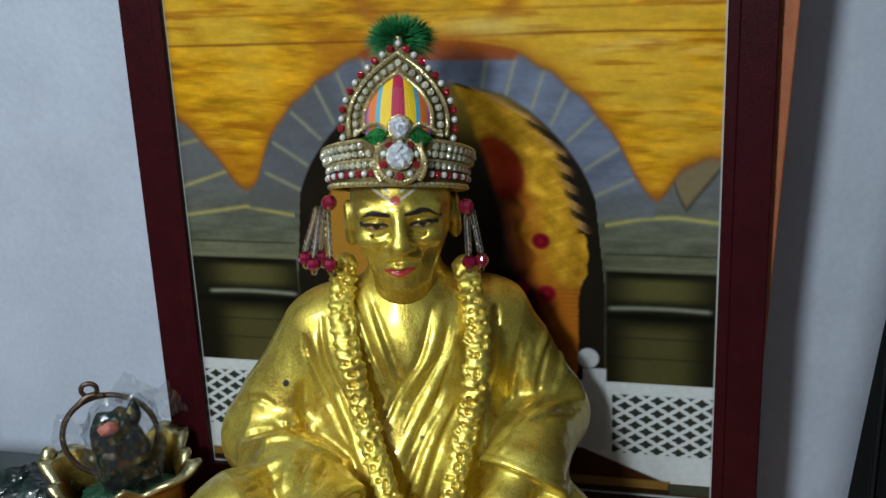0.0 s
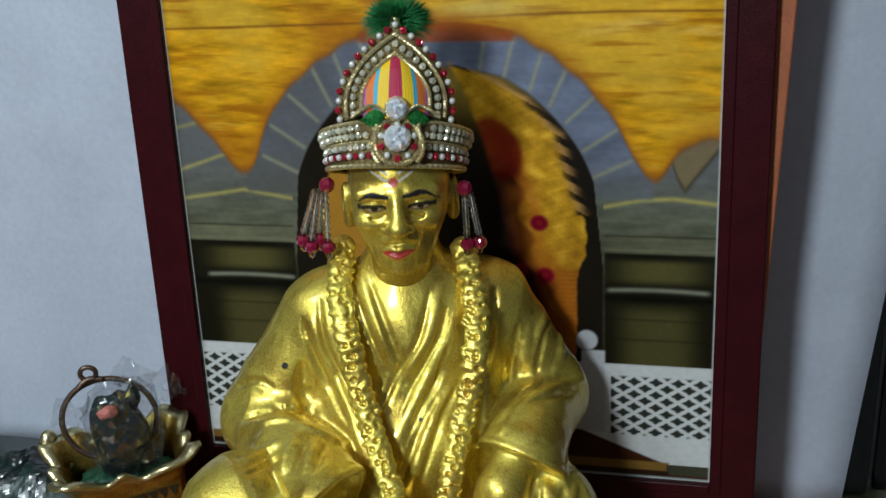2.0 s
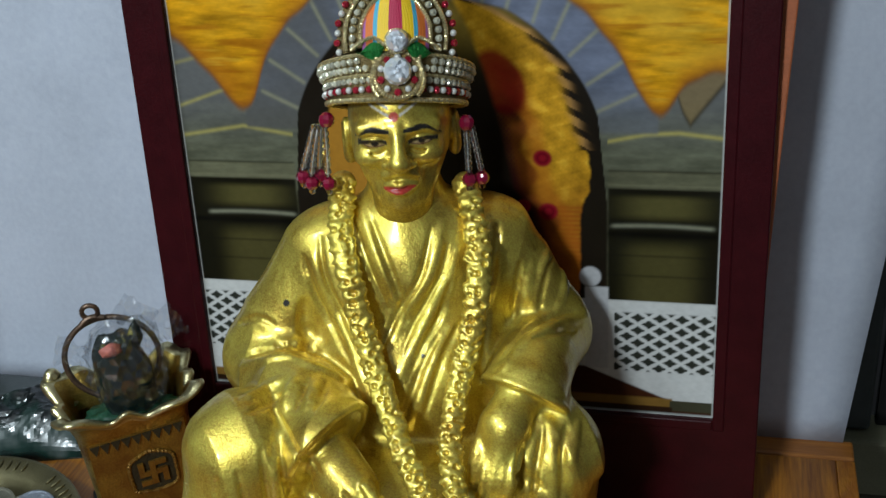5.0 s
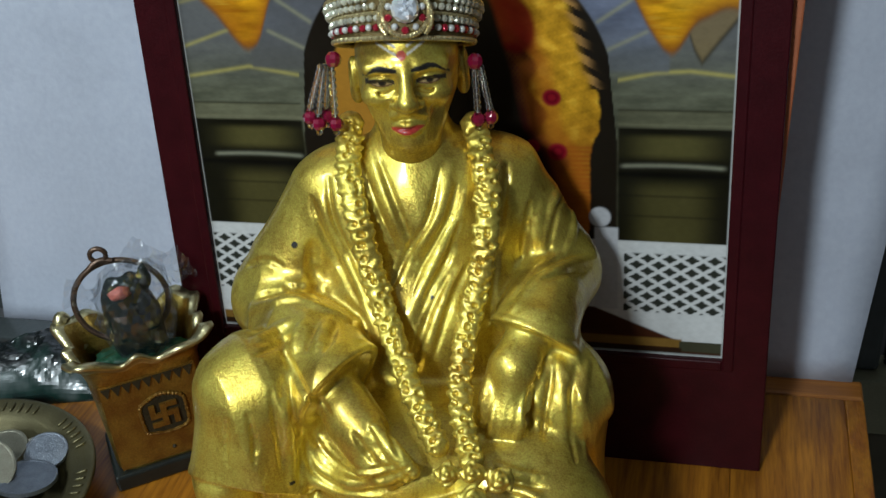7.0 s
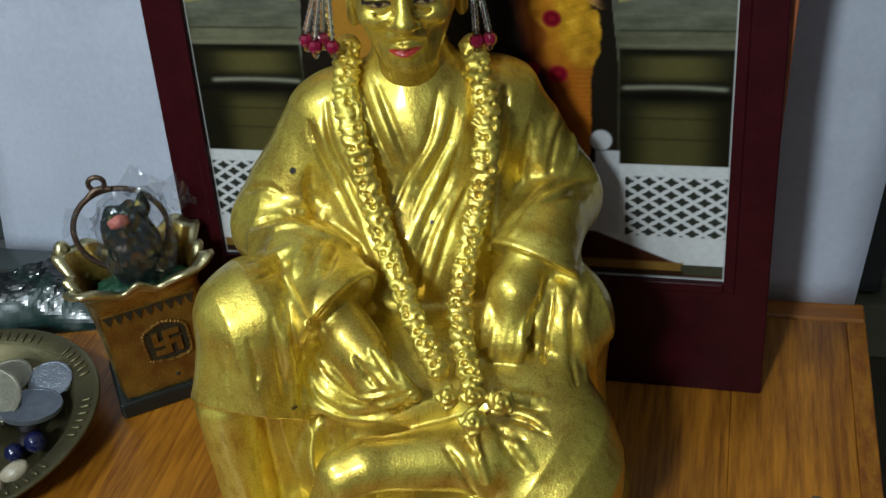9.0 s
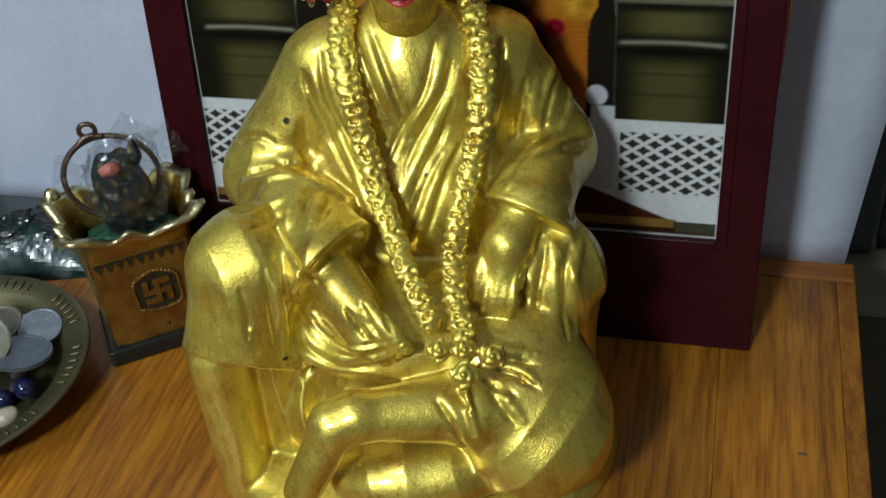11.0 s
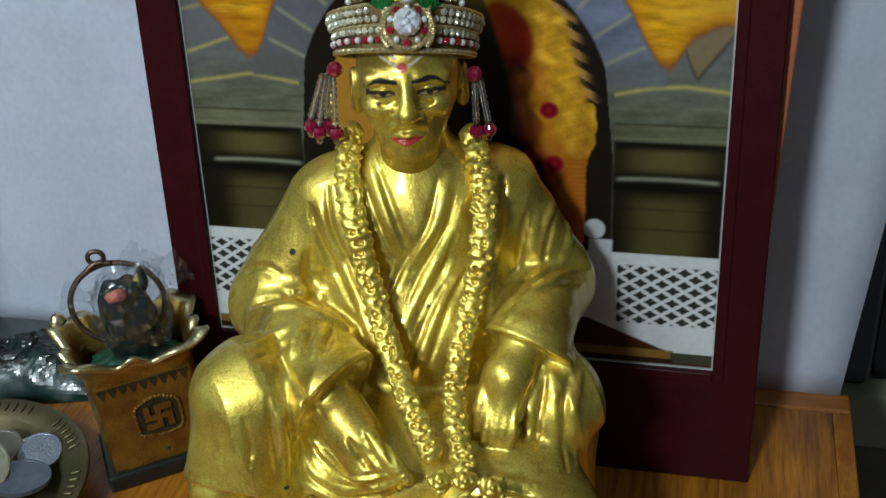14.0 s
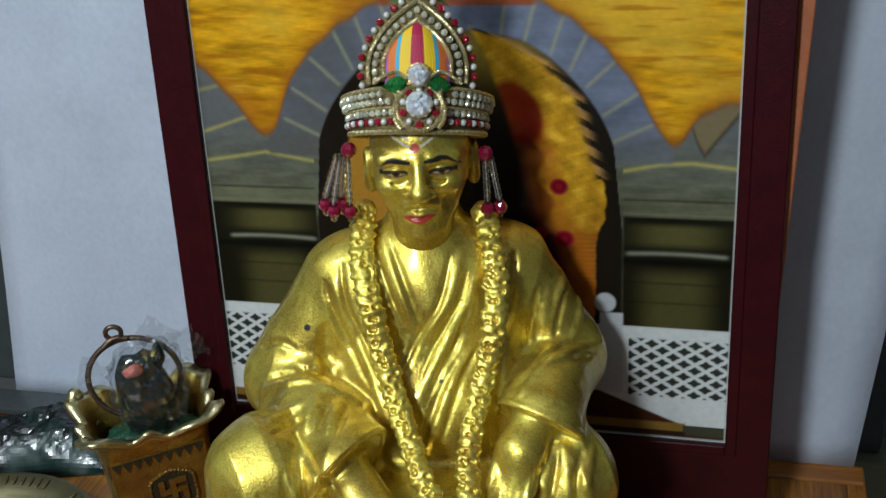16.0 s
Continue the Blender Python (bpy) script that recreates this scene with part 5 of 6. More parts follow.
def cap():
    bm = bmesh.new()
    n, m = 40, 10
    rings = []
    for j in range(m + 1):
        t = j / m * math.pi / 2 * 0.97
        rings.append([bm.verts.new((32 * MM * math.cos(t) * math.cos(2 * math.pi * i / n), 31.5 * MM * math.cos(t) * math.sin(2 * math.pi * i / n), (2 + 36 * math.sin(t)) * MM)) for i in range(n)])
    for a, b in zip(rings, rings[1:]):
        for i in range(n):
            bm.faces.new((a[i], a[(i + 1) % n], b[(i + 1) % n], b[i]))
    bm.faces.new(rings[-1])
    bmesh.ops.solidify(bm, geom=bm.faces[:], thickness=0.8 * MM)
    return bm


part("cloth_cap", cap(), M_DARK, crown, smooth=True)
part("tuft_stem", lathe([(2.4 * MM, 0), (2.8 * MM, 3 * MM), (2.0 * MM, 9 * MM)], 16), M_WIRE, crown, at=pose(0, -29.5 * MM, 53 * MM))


def tuft():
    rng = random.Random(11)
    bm = bmesh.new()
    root = Vector((1.2, -24.0, 60.0)) * MM
    for _ in range(1500):
        d = Vector((rng.gauss(0, 1.15), rng.gauss(0, 0.8), rng.gauss(0.62, 0.6)))
        if d.z < -0.45:
            d.z = -d.z * 0.4
        d.normalize()
        ln = (11.8 + rng.uniform(-2.0, 2.2)) * MM * (1 + 0.22 * abs(d.x)) 
        side = d.orthogonal().normalized() * 0.22 * MM
        up = d.cross(side).normalized() * 0.22 * MM
        droop = Vector((0, 0, -1.6 * MM * (1 - max(0, d.z))))
        b0 = root + d * 1.0 * MM
        mid, tip = b0 + d * ln * 0.6, b0 + d * ln + droop
        ring0 = [bm.verts.new(b0 + o) for o in (side, up - side * 0.5, -up - side * 0.5)]
        ring1 = [bm.verts.new(mid + o) for o in (side, up - side * 0.5, -up - side * 0.5)]
        end = bm.verts.new(tip)
        for k in range(3):
            bm.faces.new((ring0[k], ring0[(k + 1) % 3], ring1[(k + 1) % 3], ring1[k]))
            bm.faces.new((ring1[k], ring1[(k + 1) % 3], end))
    return bm


part("green_tuft", tuft(), M_TUFT, crown, "bushy dark green fibre tuft")

# bead tassels, hanging plumb from the band
inv = (STATUE @ pose(0.0035, -0.006, 0.2575, -25, 5, 0)).inverted()


def hang(x, y, z):
    """A place given in the statue's millimetres, in the crown's frame."""
    return inv @ (STATUE @ Vector((x * MM, y * MM, z * MM)))


ME_SEED = mesh_of("bead", orb(1.75 * MM, 7, 5), M_CRYSTAL, False)


def strand(a, b, n):
    line = part("thread", tube([a.lerp(b, i / 6) for i in range(7)], 0.25 * MM, 5), M_SILVERTHREAD, crown, "string of small clear beads")
    for i in range(n):
        part("bead", ME_SEED, None, line, at=Matrix.Translation(a.lerp(b, i / (n - 1))))


def tassel(top, ends):
    knot = part("tassel_bead", orb(3.7 * MM, 9, 6), M_BEAD, crown, "faceted crimson bead", at=Matrix.Translation(hang(*top)))
    for e in ends:
        a, b = hang(top[0] + (e[0] - top[0]) * 0.45, top[1], top[2] - 3.2), hang(*e)
        strand(a, b, 9)
        part("end_bead", orb(3.4 * MM, 8, 6), M_BEAD, crown, "faceted crimson bead", at=Matrix.Translation(hang(e[0], e[1], e[2] - 3.0)))
        part("drop_bead", orb(1.6 * MM, 8, 6), M_CRYSTAL, crown, smooth=True, at=Matrix.Translation(hang(e[0] - 0.3, e[1], e[2] - 7.0)))


tassel((-28.0, -12, 254.5), ((-41.6, -14, 232), (-38.0, -16, 229.5), (-34.4, -12, 231.0), (-30.4, -15, 228.0)))
tassel((33.5, -12, 247.5), ((33.0, -14, 223.5), (38.8, -12, 223.0)))


# ---- brass pot with its contents ----
M_BRASS = material("aged_brass", (0.52, 0.36, 0.085), 0.34, 0.9, 0.45, 70, 0.35, 900, second=(0.24, 0.115, 0.02))
M_BRASSRIM = material("polished_brass", (0.66, 0.58, 0.32), 0.30, 0.95, 0.2, 80, 0.15, 900)
M_OCHRE = material("ochre_brass_face", (0.27, 0.150, 0.022), 0.42, 0.55, 0.4, 80, 0.3, 900, second=(0.17, 0.07, 0.010))
M_DARKBRASS = material("dark_patina", (0.035, 0.026, 0.010), 0.6, 0.2, 0.4, 120, 0.4)
M_BASE = material("dark_green_base", (0.012, 0.016, 0.014), 0.35, 0, 0.4, 60, 0.1)
M_BRONZE = material("brown_bronze_ring", (0.15, 0.095, 0.065), 0.38, 0.75, 0.35, 150, 0.2)
M_STONEBLACK = material("black_stone", (0.007, 0.010, 0.011), 0.20, 0, 0.5, 60, 0.12, 260, bump_size=0.0008, second=(0.004, 0.016, 0.012))
M_PINK = material("vermilion_smear", (0.55, 0.16, 0.12), 0.6, 0, 0.3, 200, 0.3)
M_LEAFGREEN = material("green_cloth", (0.008, 0.065, 0.030), 0.5, 0, 0.5, 120, 0.4)


def film_material(name, gloss, tint):
    m = bpy.data.materials.new(name)
    m.use_nodes = True
    n, l = m.node_tree.nodes, m.node_tree.links
    n.remove(n["Principled BSDF"])
    out = n["Material Output"]
    tr, gl, mx = n.new("ShaderNodeBsdfTransparent"), n.new("ShaderNodeBsdfGlossy"), n.new("ShaderNodeMixShader")
    df, mx2 = n.new("ShaderNodeBsdfDiffuse"), n.new("ShaderNodeMixShader")
    tr.inputs[0].default_value = (*tint, 1)
    gl.inputs["Roughness"].default_value = 0.07
    df.inputs[0].default_value = (0.6, 0.6, 0.6, 1)
    mx2.inputs[0].default_value = 0.02
    mx.inputs[0].default_value = gloss
    co, nz, bp = n.new("ShaderNodeTexCoord"), n.new("ShaderNodeTexNoise"), n.new("ShaderNodeBump")
    nz.inputs["Scale"].default_value = 55
    bp.inputs["Strength"].default_value, bp.inputs["Distance"].default_value = 0.30, 0.002
    l.new(co.outputs["Object"], nz.inputs["Vector"])
    l.new(nz.outputs["Fac"], bp.inputs["Height"])
    l.new(bp.outputs[0], gl.inputs["Normal"])
    l.new(tr.outputs[0], mx2.inputs[1])
    l.new(df.outputs[0], mx2.inputs[2])
    l.new(mx2.outputs[0], mx.inputs[1])
    l.new(gl.outputs[0], mx.inputs[2])
    l.new(mx.outputs[0], out.inputs[0])
    return m


M_FILM = film_material("clear_film", 0.15, (0.93, 0.94, 0.95))

POT = pose(-0.187, -0.0325, TOP, 0, 0, 36)
pot = thing("brass_pot", POT, "square aged brass pot with scalloped rim and embossed panel", "pot")


def pot_ring(hx, hy, z, n=96, wave=0.0, flare=0.0):
    pts = []
    for i in range(n):
        a = 2 * math.pi * i / n
        c, s = math.cos(a), math.sin(a)
        p = 6.0
        r = (abs(c) ** p + abs(s) ** p) ** (-1 / p)
        corner = max(0.0, (r - 1.0) / 0.30)
        w = corner ** 1.2
        scallop = math.cos(a * 12 + 0.7)
        k = 1 + flare * (0.10 * w + 0.035 * scallop + 0.015 * math.sin(5 * a))
        pts.append(Vector((hx * r * c * k, hy * r * s * k, z + wave * (0.0085 * w - 0.0032 + 0.0022 * scallop + 0.0016 * math.sin(3 * a + 1) + 0.001 * math.sin(7 * a)))))
    return pts


def pot_body():
    bm = bmesh.new()
    lay = [pot_ring(0.0275, 0.0195, 0.0075), pot_ring(0.0283, 0.0200, 0.012), pot_ring(0.0288, 0.0204, 0.030), pot_ring(0.0298, 0.0211, 0.055), pot_ring(0.0308, 0.0218, 0.074),
           pot_ring(0.0320, 0.0226, 0.081, wave=0.6, flare=0.6), pot_ring(0.0350, 0.0248, 0.0850, wave=1, flare=1.2), pot_ring(0.0374, 0.0266, 0.0868, wave=1.1, flare=1.5),
           pot_ring(0.0368, 0.0260, 0.0888, wave=1.1, flare=1.5), pot_ring(0.0322, 0.0224, 0.0876, wave=1, flare=1.0), pot_ring(0.0285, 0.0196, 0.078, wave=0.3), pot_ring(0.0270, 0.0185, 0.050), pot_ring(0.0255, 0.0172, 0.020)]
    rings = [[bm.verts.new(p) for p in ring_] for ring_ in lay]
    n = len(rings[0])
    for j, (a, b) in enumerate(zip(rings, rings[1:])):
        for i in range(n):
            f = bm.faces.new((a[i], a[(i + 1) % n], b[(i + 1) % n], b[i]))
            f.material_index = 1 if 5 <= j <= 8 else 0
            f.smooth = True
    bm.faces.new(rings[0][::-1])
    bm.faces.new(rings[-1])
    bmesh.ops.recalc_face_normals(bm, faces=bm.faces[:])
    return bm


part("vessel", pot_body(), [M_BRASS, M_BRASSRIM], pot)
part("base_plate", box(-0.0315, 0.0315, -0.0232, 0.0232, 0.0, 0.0105, 0.0015), M_BASE, pot, "dark green base plate")


part("rim_curl", tube(smooth_line([(-0.029, 0.018, 0.074), (-0.033, 0.021, 0.083), (-0.036, 0.0235, 0.091), (-0.0345, 0.0245, 0.0945), (-0.032, 0.023, 0.092)], 24), lambda t: 0.0050 - 0.0020 * t, 10), M_BRASSRIM, pot, smooth=True)


def face_at(x, z, lift):
    """A point on the pot's front face: x across, z up."""
    hy = 0.0204 + (0.0218 - 0.0204) * (z - 0.03) / 0.044
    return Vector((x, -hy - lift, z))


def slab_on_face(x0, x1, z0, z1, lift, thick):
    bm = bmesh.new()
    v = []
    for x, z in ((x0, z0), (x1, z0), (x1, z1), (x0, z1)):
        v.append((bm.verts.new(face_at(x, z, lift - thick)), bm.verts.new(face_at(x, z, lift))))
    bm.faces.new([p[1] for p in v])
    bm.faces.new([p[0] for p in v][::-1])
    for i in range(4):
        a, b = v[i], v[(i + 1) % 4]
        bm.faces.new((a[0], b[0], b[1], a[1]))
    bmesh.ops.recalc_face_normals(bm, faces=bm.faces[:])
    return bm


part("front_panel", slab_on_face(-0.0262, 0.0262, 0.0125, 0.072, 0.0006, 0.002), M_OCHRE, pot, "ochre-stained front panel")
# embossed niche with an auspicious hooked cross on a dark ground
cx, cz = 0.004, 0.044
niche = [face_at(cx + p.x, cz + p.y, 0.0010) for p in smooth_line([(-0.0118, -0.010, 0), (-0.0125, 0.0, 0), (-0.0118, 0.0085, 0), (-0.006, 0.0125, 0), (0, 0.0142, 0), (0.006, 0.0125, 0), (0.0118, 0.0085, 0), (0.0125, 0, 0), (0.0112, -0.011, 0), (0.0, -0.0135, 0), (-0.0112, -0.011, 0)], 80)]


def niche_floor():
    bm = bmesh.new()
    bm.faces.new([bm.verts.new(p + Vector((0, 0.0001, 0))) for p in niche])
    bmesh.ops.triangulate(bm, faces=bm.faces[:])
    bmesh.ops.recalc_face_normals(bm, faces=bm.faces[:])
    return bm


part("niche_ground", niche_floor(), M_DARKBRASS, pot)
part("niche_border", tube(niche, 0.0011, 8, True, 0.2, 0.0022), M_OCHRE, pot)
w, a = 0.0016, 0.0078
for x0, x1, z0, z1 in ((-w, w, -a, a), (-a, -w - 0.0001, -w, w), (w + 0.0001, a, -w, w), (w + 0.0001, a, a - 2 * w, a), (-a, -w - 0.0001, -a, -a + 2 * w), (-a, -a + 2 * w, w + 0.0001, a), (a - 2 * w, a, -a, -w - 0.0001)):
    part("emblem_bar", slab_on_face(cx + x0, cx + x1, cz + z0, cz + z1, 0.0024, 0.002), M_OCHRE, pot)
# the zigzag's dark recesses, built as raised teeth in a dark colour
for i in range(9):
    x = -0.0225 + i * 0.0056

    def tooth():
        bm = bmesh.new()
        top, tip = 0.0712, 0.0648
        q = [(x - 0.0026, top), (x + 0.0026, top), (x, tip)]
        f = [bm.verts.new(face_at(px, pz, 0.0016)) for px, pz in q]
        r = [bm.verts.new(face_at(px, pz, 0.0004)) for px, pz in q]
        bm.faces.new(f)
        for k in range(3):
            bm.faces.new((f[k], f[(k + 1) % 3], r[(k + 1) % 3], r[k]))
        bmesh.ops.recalc_face_normals(bm, faces=bm.faces[:])
        return bm
    part("tooth", tooth(), M_DARKBRASS, pot)
part("rivet", orb(0.0012), M_DARKBRASS, pot, at=Matrix.Translation(face_at(0.0045, 0.0185, 0.0006)))


def lumpy(rx, ry, rz, seed, amp, sub=4, point=0.0):
    bm = bmesh.new()
    bmesh.ops.create_icosphere(bm, subdivisions=sub, radius=1)
    for v in bm.verts:
        d = v.co.normalized()
        k = 1 + amp * noise.fractal(d * 2.6 + Vector((seed, 0, 0)), 0.8, 2.1, 4)
        taper = 1 - point * max(0, d.z)
        v.co = Vector((d.x * rx * k * taper, d.y * ry * k * taper, d.z * rz * k))
    return bm


def blocky(rx, ry, rz, seed):
    """A rough squared stone, a little narrower and notched at the top."""
    bm = bmesh.new()
    bmesh.ops.create_icosphere(bm, subdivisions=5, radius=1)
    for v in bm.verts:
        d = v.co.normalized()
        q = (abs(d.x) ** 3.2 + abs(d.y) ** 3.2 + abs(d.z) ** 4) ** (-1 / 3.4)
        k = q * (1 + 0.07 * noise.fractal(d * 2.2 + Vector((seed, 0, 0)), 0.8, 2.1, 5))
        up = max(0.0, d.z * k)
        notch = 0.16 * math.exp(-((d.x * k + 0.1) / 0.28) ** 2) * (up > 0.6) * (up - 0.6)
        v.co = Vector((d.x * rx * k * (1 - 0.22 * up), d.y * ry * k * (1 - 0.25 * up), rz * (d.z * k * 0.93 - notch)))
    return bm


idol = thing("black_stone", POT @ pose(0.003, 0.0, 0.090), "small black stone with vermilion smear wrapped in clear film", "stone")
part("stone_body", blocky(0.0150, 0.0125, 0.0270, 3.1), M_STONEBLACK, idol, smooth=True, at=pose(-0.001, 0, 0.008, 0, -3, 0))
part("stone_ear", lumpy(0.0045, 0.0036, 0.009, 7.7, 0.12, 3, 0.6), M_STONEBLACK, idol, smooth=True, at=pose(0.0095, -0.003, 0.031, 0, 10, 0))
part("vermilion_mark", lumpy(0.0058, 0.003, 0.0035, 1.7, 0.3, 3), M_PINK, idol, smooth=True, at=pose(-0.0045, -0.0095, 0.0290))


def film_mesh():
    bm = bmesh.new()
    bmesh.ops.create_icosphere(bm, subdivisions=4, radius=1)
    for v in bm.verts:
        d = v.co.normalized()
        n1 = noise.ridged_multi_fractal(d * 2.2 + Vector((4.2, 0, 1)), 0.9, 2.0, 4, 1.0, 2.0) - 0.9
        k = 1 + 0.20 * n1
        wide = 1 + 0.55 * max(0, d.z) ** 2 * abs(d.x)
        v.co = Vector((d.x * 0.0195 * k * wide, d.y * 0.0165 * k, d.z * 0.0290 * k + 0.004 * abs(d.x) * max(0, d.z)))
    return bm


part("film_wrap", film_mesh(), M_FILM, idol, "crumpled clear plastic film", at=pose(0.002, 0, 0.009))
for k, (x, z, ry) in enumerate(((0.027, 0.030, -20), (-0.024, 0.026, 25), (0.012, 0.040, -50))):
    def flap():
        bm = bmesh.new()
        n = 8
        g = [[bm.verts.new((0.019 * (i / n - 0.5), 0.005 * noise.noise(Vector((i * 0.6, j * 0.6, k * 9.0))), 0.021 * (j / n - 0.5))) for i in range(n + 1)] for j in range(n + 1)]
        for j in range(n):
            for i in range(n):
                bm.faces.new((g[j][i], g[j][i + 1], g[j + 1][i + 1], g[j + 1][i]))
        return bm
    part("film_flap", flap(), M_FILM, idol, at=pose(x, 0.002, z, 8, ry, -30))

cloth = new("green_cloth", mesh_of("green_cloth", lumpy(0.025, 0.0165, 0.010, 9.0, 0.35, 4), M_LEAFGREEN, True))
cloth.matrix_basis = SIZED @ POT @ pose(0, 0, 0.069)
tagged(cloth, "crumpled shiny green cloth stuffed in the brass pot", "cloth")

# bronze ring standing in the pot
ring_thing = thing("bronze_ring", pose(-0.1935, -0.0255, TOP + 0.1035, 0, 0, 22), "brown bronze hoop with a small eyelet on top", "ring")
part("hoop", tube([(0.0255 * math.cos(a), 0.004 * math.sin(a), 0.0235 * math.sin(a)) for a in np.linspace(0, 2 * math.pi, 64, endpoint=False)], 0.00165, 10, True), M_BRONZE, ring_thing, smooth=True)
part("eyelet", tube([(-0.006 + 0.0042 * math.cos(a), 0.002, 0.0292 + 0.0040 * math.sin(a)) for a in np.linspace(0, 2 * math.pi, 32, endpoint=False)], 0.0014, 10, True), M_BRONZE, ring_thing, smooth=True)
part("link", tube(smooth_line([(-0.013, 0, 0.0215), (-0.0095, 0.001, 0.0245), (-0.005, 0.002, 0.0258), (0.001, 0.002, 0.0245)], 20), 0.0017, 8), M_BRONZE, ring_thing, smooth=True)

# ---- plate with coins ----
M_PLATEBRASS = material("dull_brass_plate", (0.165, 0.142, 0.072), 0.42, 0.8, 0.3, 60, 0.3, 1200)
M_COINGREY = material("steel_coin", (0.30, 0.33, 0.38), 0.36, 0.9, 0.25, 160, 0.4, 1500)
M_COINPALE = material("nickel_brass_coin", (0.38, 0.355, 0.27), 0.4, 0.8, 0.25, 160, 0.4, 1500)
M_BLUE = material("blue_glass_bead", (0.008, 0.010, 0.05), 0.12, 0, 0.2, 60, 0.0, coat=0.6)
M_SHELL = material("cowrie_shell", (0.45, 0.38, 0.27), 0.35, 0, 0.25, 120, 0.2)
M_RUDRA = material("dark_seed", (0.018, 0.012, 0.012), 0.5, 0, 0.5, 200, 0.6, 900)
PLATE = pose(-0.283, -0.1035, TOP, 0, 0, 0)
plate = thing("brass_plate", PLATE, "dull brass plate with hammered ridges round its rim", "plate")
part("dish", lathe([(0.0, 0.0012), (0.050, 0.0), (0.056, 0.0015), (0.062, 0.010), (0.066, 0.0165), (0.069, 0.0190), (0.079, 0.0212), (0.0812, 0.0212), (0.0818, 0.0202), (0.081, 0.0192), (0.069, 0.0168),
                    (0.0672, 0.0155), (0.0635, 0.009), (0.057, 0.0032), (0.050, 0.0022), (0.0, 0.0030)][::1], 96, False), M_PLATEBRASS, plate, smooth=True)
ME_RIDGE = mesh_of("ridge", lumpy(0.0038, 0.0012, 0.0011, 0.0, 0.0, 2), M_PLATEBRASS, True)
for g in range(9):
    for i in range(6):
        a = math.radians(-40 + g * 40 + i * 4.3)
        part("ridge", ME_RIDGE, None, plate, at=pose(0.0742 * math.cos(a), 0.0742 * math.sin(a), 0.0206, 0, -12, math.degrees(a) + 0))


def coin_mesh(r, t, teeth):
    n = 120 if teeth else 48
    bm = bmesh.new()
    prof = [(0.0, -t), (r * 0.90, -t), (r * 0.93, -t * 1.25), (r, -t * 1.15), (r, t * 1.15), (r * 0.93, t * 1.25), (r * 0.90, t), (0.0, t)]
    rings = []
    for q, (pr, z) in enumerate(prof):
        rings.append([bm.verts.new(((pr * (0.972 if teeth and k % 2 and q in (3, 4) else 1)) * math.cos(2 * math.pi * k / n), (pr * (0.972 if teeth and k % 2 and q in (3, 4) else 1)) * math.sin(2 * math.pi * k / n), z)) for k in range(n)])
    for a_, b_ in zip(rings, rings[1:]):
        for k in range(n):
            bm.faces.new((a_[k], a_[(k + 1) % n], b_[(k + 1) % n], b_[k]))
    bmesh.ops.remove_doubles(bm, verts=bm.verts[:], dist=1e-6)
    return bm


def coin(label, r, t, teeth, mat, m):
    ob = new("coin", mesh_of("coin", coin_mesh(r, t, teeth), mat, False))
    ob.matrix_basis = SIZED @ m
    return tagged(ob, label, "coin", "coins in the plate")


coin("large pale worn coin lying in the brass plate", 0.0180, 0.0012, False, M_COINPALE, pose(-0.274, -0.067, TOP + 0.0180, 6, -6, 0))
coin("dark steel coin tilted against the others in the plate", 0.0172, 0.0011, False, M_COINGREY, pose(-0.2420, -0.0875, TOP + 0.0225, -9, 8, 20))
coin("small bright steel coin leaning behind another coin", 0.0125, 0.0010, False, M_COINGREY, pose(-0.2455, -0.0615, TOP + 0.0185, 14, 10, 0))
coin("thin pale coin under the bright coin", 0.0125, 0.0010, False, M_COINPALE, pose(-0.2510, -0.0635, TOP + 0.0165, 14, 10, 0))
coin("reeded brass coin tilted upright in the plate", 0.0205, 0.0013, True, M_COINPALE, pose(-0.2665, -0.0925, TOP + 0.0300, 12, 16, 0))
coin("steel coin flat at the bottom of the plate", 0.0165, 0.0010, False, M_COINGREY, pose(-0.305, -0.095, TOP + 0.008, 3, 4, 0))
for x, y, z, r in ((-0.2330, -0.1040, 0.0125, 0.0062), (-0.2440, -0.1100, 0.0085, 0.0055)):
    ob = new("glass_bead", mesh_of("glass_bead", orb(r, 20, 14), M_BLUE, True))
    ob.matrix_basis = SIZED @ pose(x, y, TOP + z)
    tagged(ob, "round dark blue glass bead in the plate", "bead", "beads in the plate")
for x, y, z, a in ((-0.2330, -0.1260, 0.0125, 40), (-0.2440, -0.1360, 0.0085, 15)):
    ob = new("cowrie_shell", mesh_of("cowrie_shell", lumpy(0.0085, 0.0055, 0.0045, 2.0, 0.12, 3), M_SHELL, True))
    ob.matrix_basis = SIZED @ pose(x, y, TOP + z, 0, -10, a)
    tagged(ob, "small cream cowrie shell lying in the plate", "shell", "shells in the plate")
rng = random.Random(3)
for i in range(16):
    a, rr = rng.uniform(0, 6.28), rng.uniform(0.0, 0.05)
    r = rng.uniform(0.005, 0.0075)
    ob = new("dark_seed", mesh_of("dark_seed", lumpy(r, r, r * 0.9, i * 3.3, 0.25, 3), M_RUDRA, True))
    ob.matrix_basis = SIZED @ PLATE @ pose(rr * math.cos(a), rr * math.sin(a), 0.003 + r * 0.85)
    tagged(ob, "rough dark brown seed in the brass plate", "seed", "seeds in the plate")

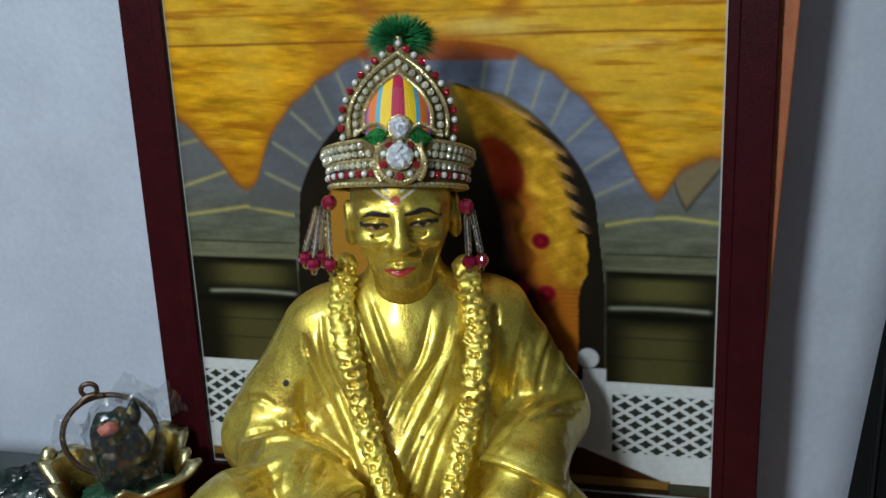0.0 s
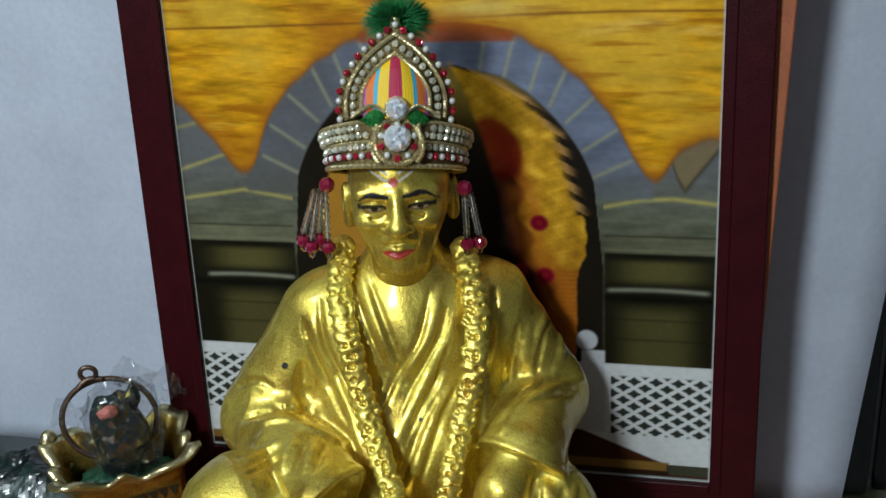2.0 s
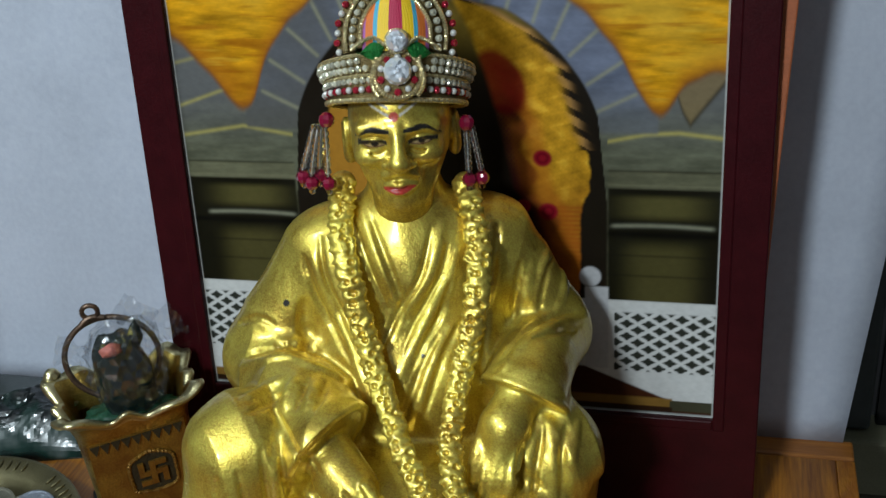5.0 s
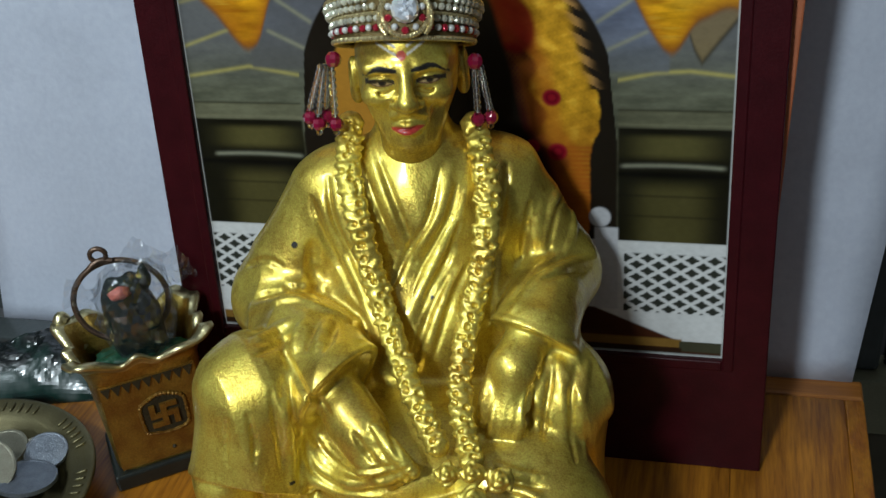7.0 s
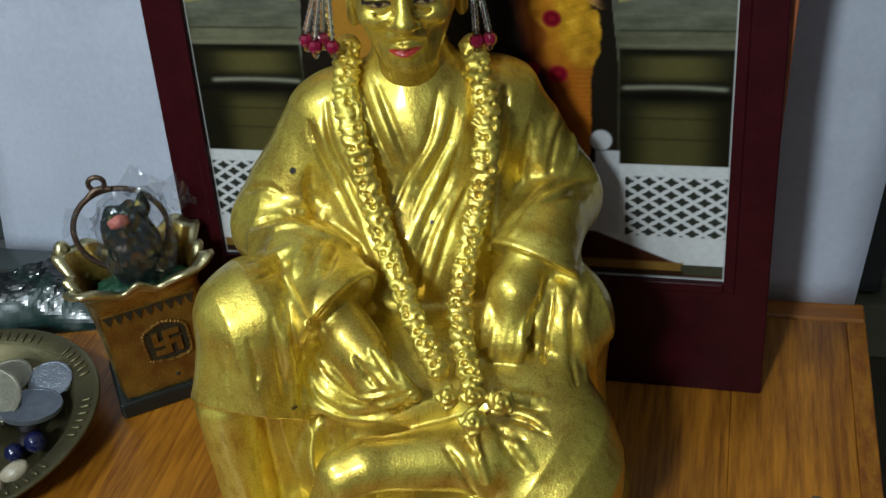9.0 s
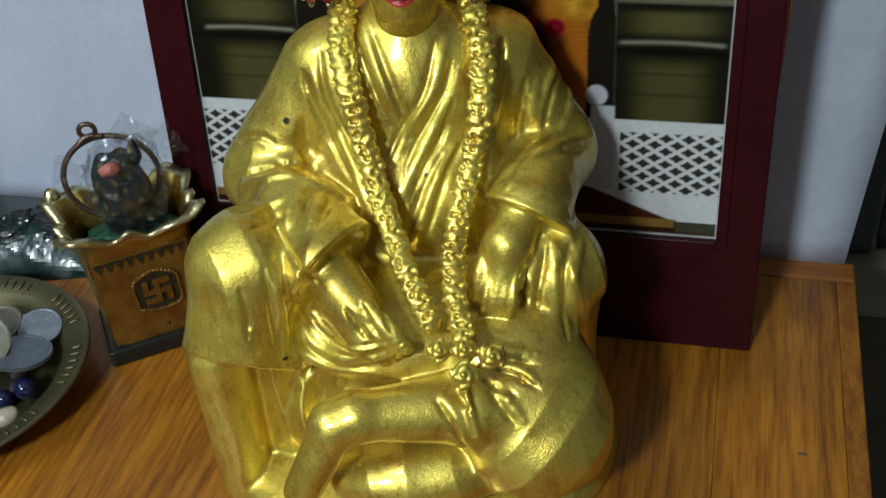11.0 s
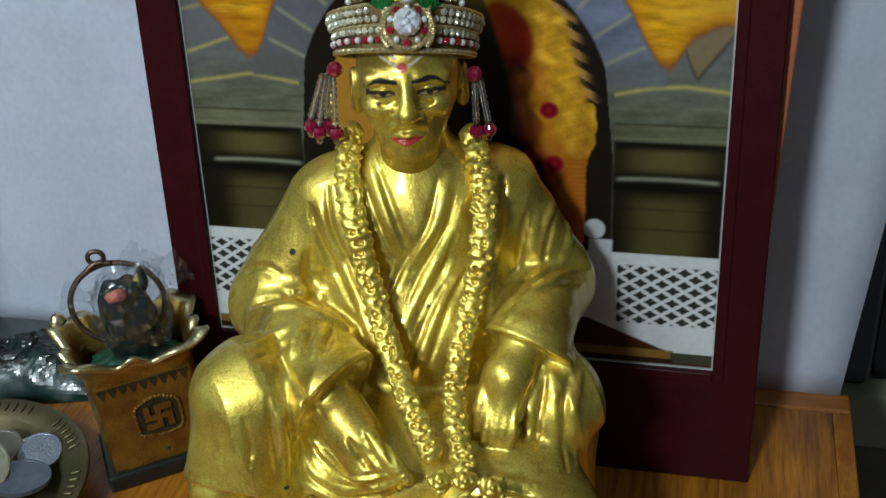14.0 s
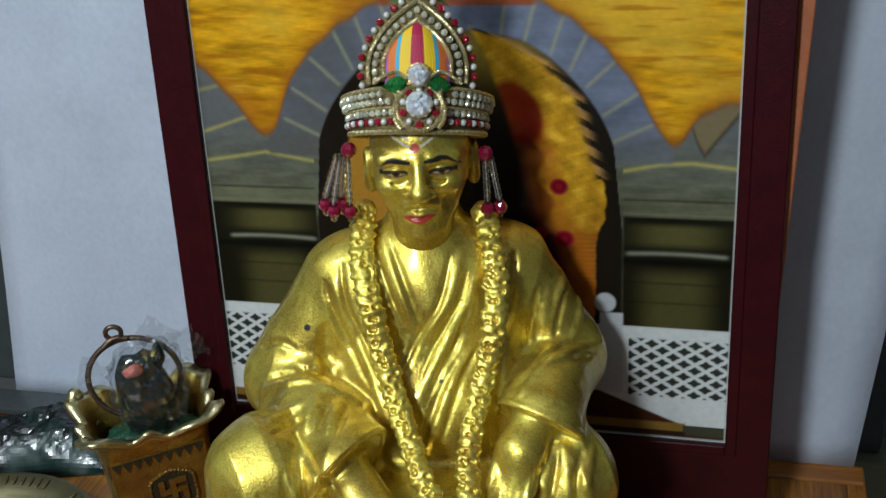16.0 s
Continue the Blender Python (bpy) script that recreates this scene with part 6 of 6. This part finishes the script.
# ---- crumpled packet behind the plate ----
def packet_material():
    m = bpy.data.materials.new("printed_foil")
    m.use_nodes = True
    n, l = m.node_tree.nodes, m.node_tree.links
    b = n["Principled BSDF"]
    co, nz, rp = n.new("ShaderNodeTexCoord"), n.new("ShaderNodeTexNoise"), n.new("ShaderNodeValToRGB")
    nz.inputs["Scale"].default_value, nz.inputs["Detail"].default_value = 28, 3
    l.new(co.outputs["Object"], nz.inputs["Vector"])
    l.new(nz.outputs["Fac"], rp.inputs["Fac"])
    e = rp.color_ramp.elements
    e[0].position, e[0].color = 0.50, (0.004, 0.006, 0.006, 1)
    e[1].position, e[1].color = 0.74, (0.11, 0.13, 0.125, 1)
    k = rp.color_ramp.elements.new(0.60)
    k.color = (0.010, 0.030, 0.024, 1)
    l.new(rp.outputs[0], b.inputs["Base Color"])
    b.inputs["Roughness"].default_value = 0.26
    b.inputs["Coat Weight"].default_value = 0.15
    return m


M_FOIL = packet_material()


def packet_mesh(lx, ly, high, seed):
    bm = bmesh.new()
    n, m = 70, 50
    top = []
    for j in range(m + 1):
        row = []
        for i in range(n + 1):
            s, t = i / n, j / m
            x, y = (s - 0.5) * lx, (t - 0.5) * ly
            e = min(1, 5 * min(s, 1 - s)) ** 0.6 * min(1, 4 * min(t, 1 - t)) ** 0.6
            rd = noise.ridged_multi_fractal(Vector((x * 22 + seed, y * 26, seed)), 0.9, 2.1, 4, 1.0, 2.0)
            row.append(bm.verts.new((x, y, 0.0015 + high * e * (0.62 + 0.26 * rd))))
        top.append(row)
    for j in range(m):
        for i in range(n):
            bm.faces.new((top[j][i], top[j][i + 1], top[j + 1][i + 1], top[j + 1][i]))
    base = [bm.verts.new((v.co.x, v.co.y, 0.0)) for v in (top[0] + [r[-1] for r in top[1:]] + top[-1][-2::-1] + [r[0] for r in top[-2:0:-1]])]
    edge = top[0] + [r[-1] for r in top[1:]] + top[-1][-2::-1] + [r[0] for r in top[-2:0:-1]]
    for i in range(len(base)):
        k = (i + 1) % len(base)
        bm.faces.new((base[i], base[k], edge[k], edge[i]))
    bm.faces.new(base[::-1])
    return bm


def packet(lx, ly, high, seed, m, label):
    ob = new("foil_packet", mesh_of("foil_packet", packet_mesh(lx, ly, high, seed), M_FOIL))
    ob.matrix_basis = SIZED @ m
    return tagged(ob, label, "packet", "crumpled packets")


packet(0.150, 0.062, 0.026, 2.2, pose(-0.325, -0.002 + 0.022, TOP, 0, 0, 14), "crumpled glossy dark green and silver plastic packet")
M_SLAB = material("dark_grey_glossy_box", (0.05, 0.058, 0.058), 0.22, 0, 0.2, 40, 0.05)
slab_box = new("flat_box", mesh_of("flat_box", box(-0.52, -0.262, 0.053, 0.0755, 0.0016, 0.0075, 0.0012), M_SLAB))
slab_box.matrix_basis = SIZED @ pose(0, 0, TOP)
tagged(slab_box, "flat dark grey glossy box below the white sheet", "box")
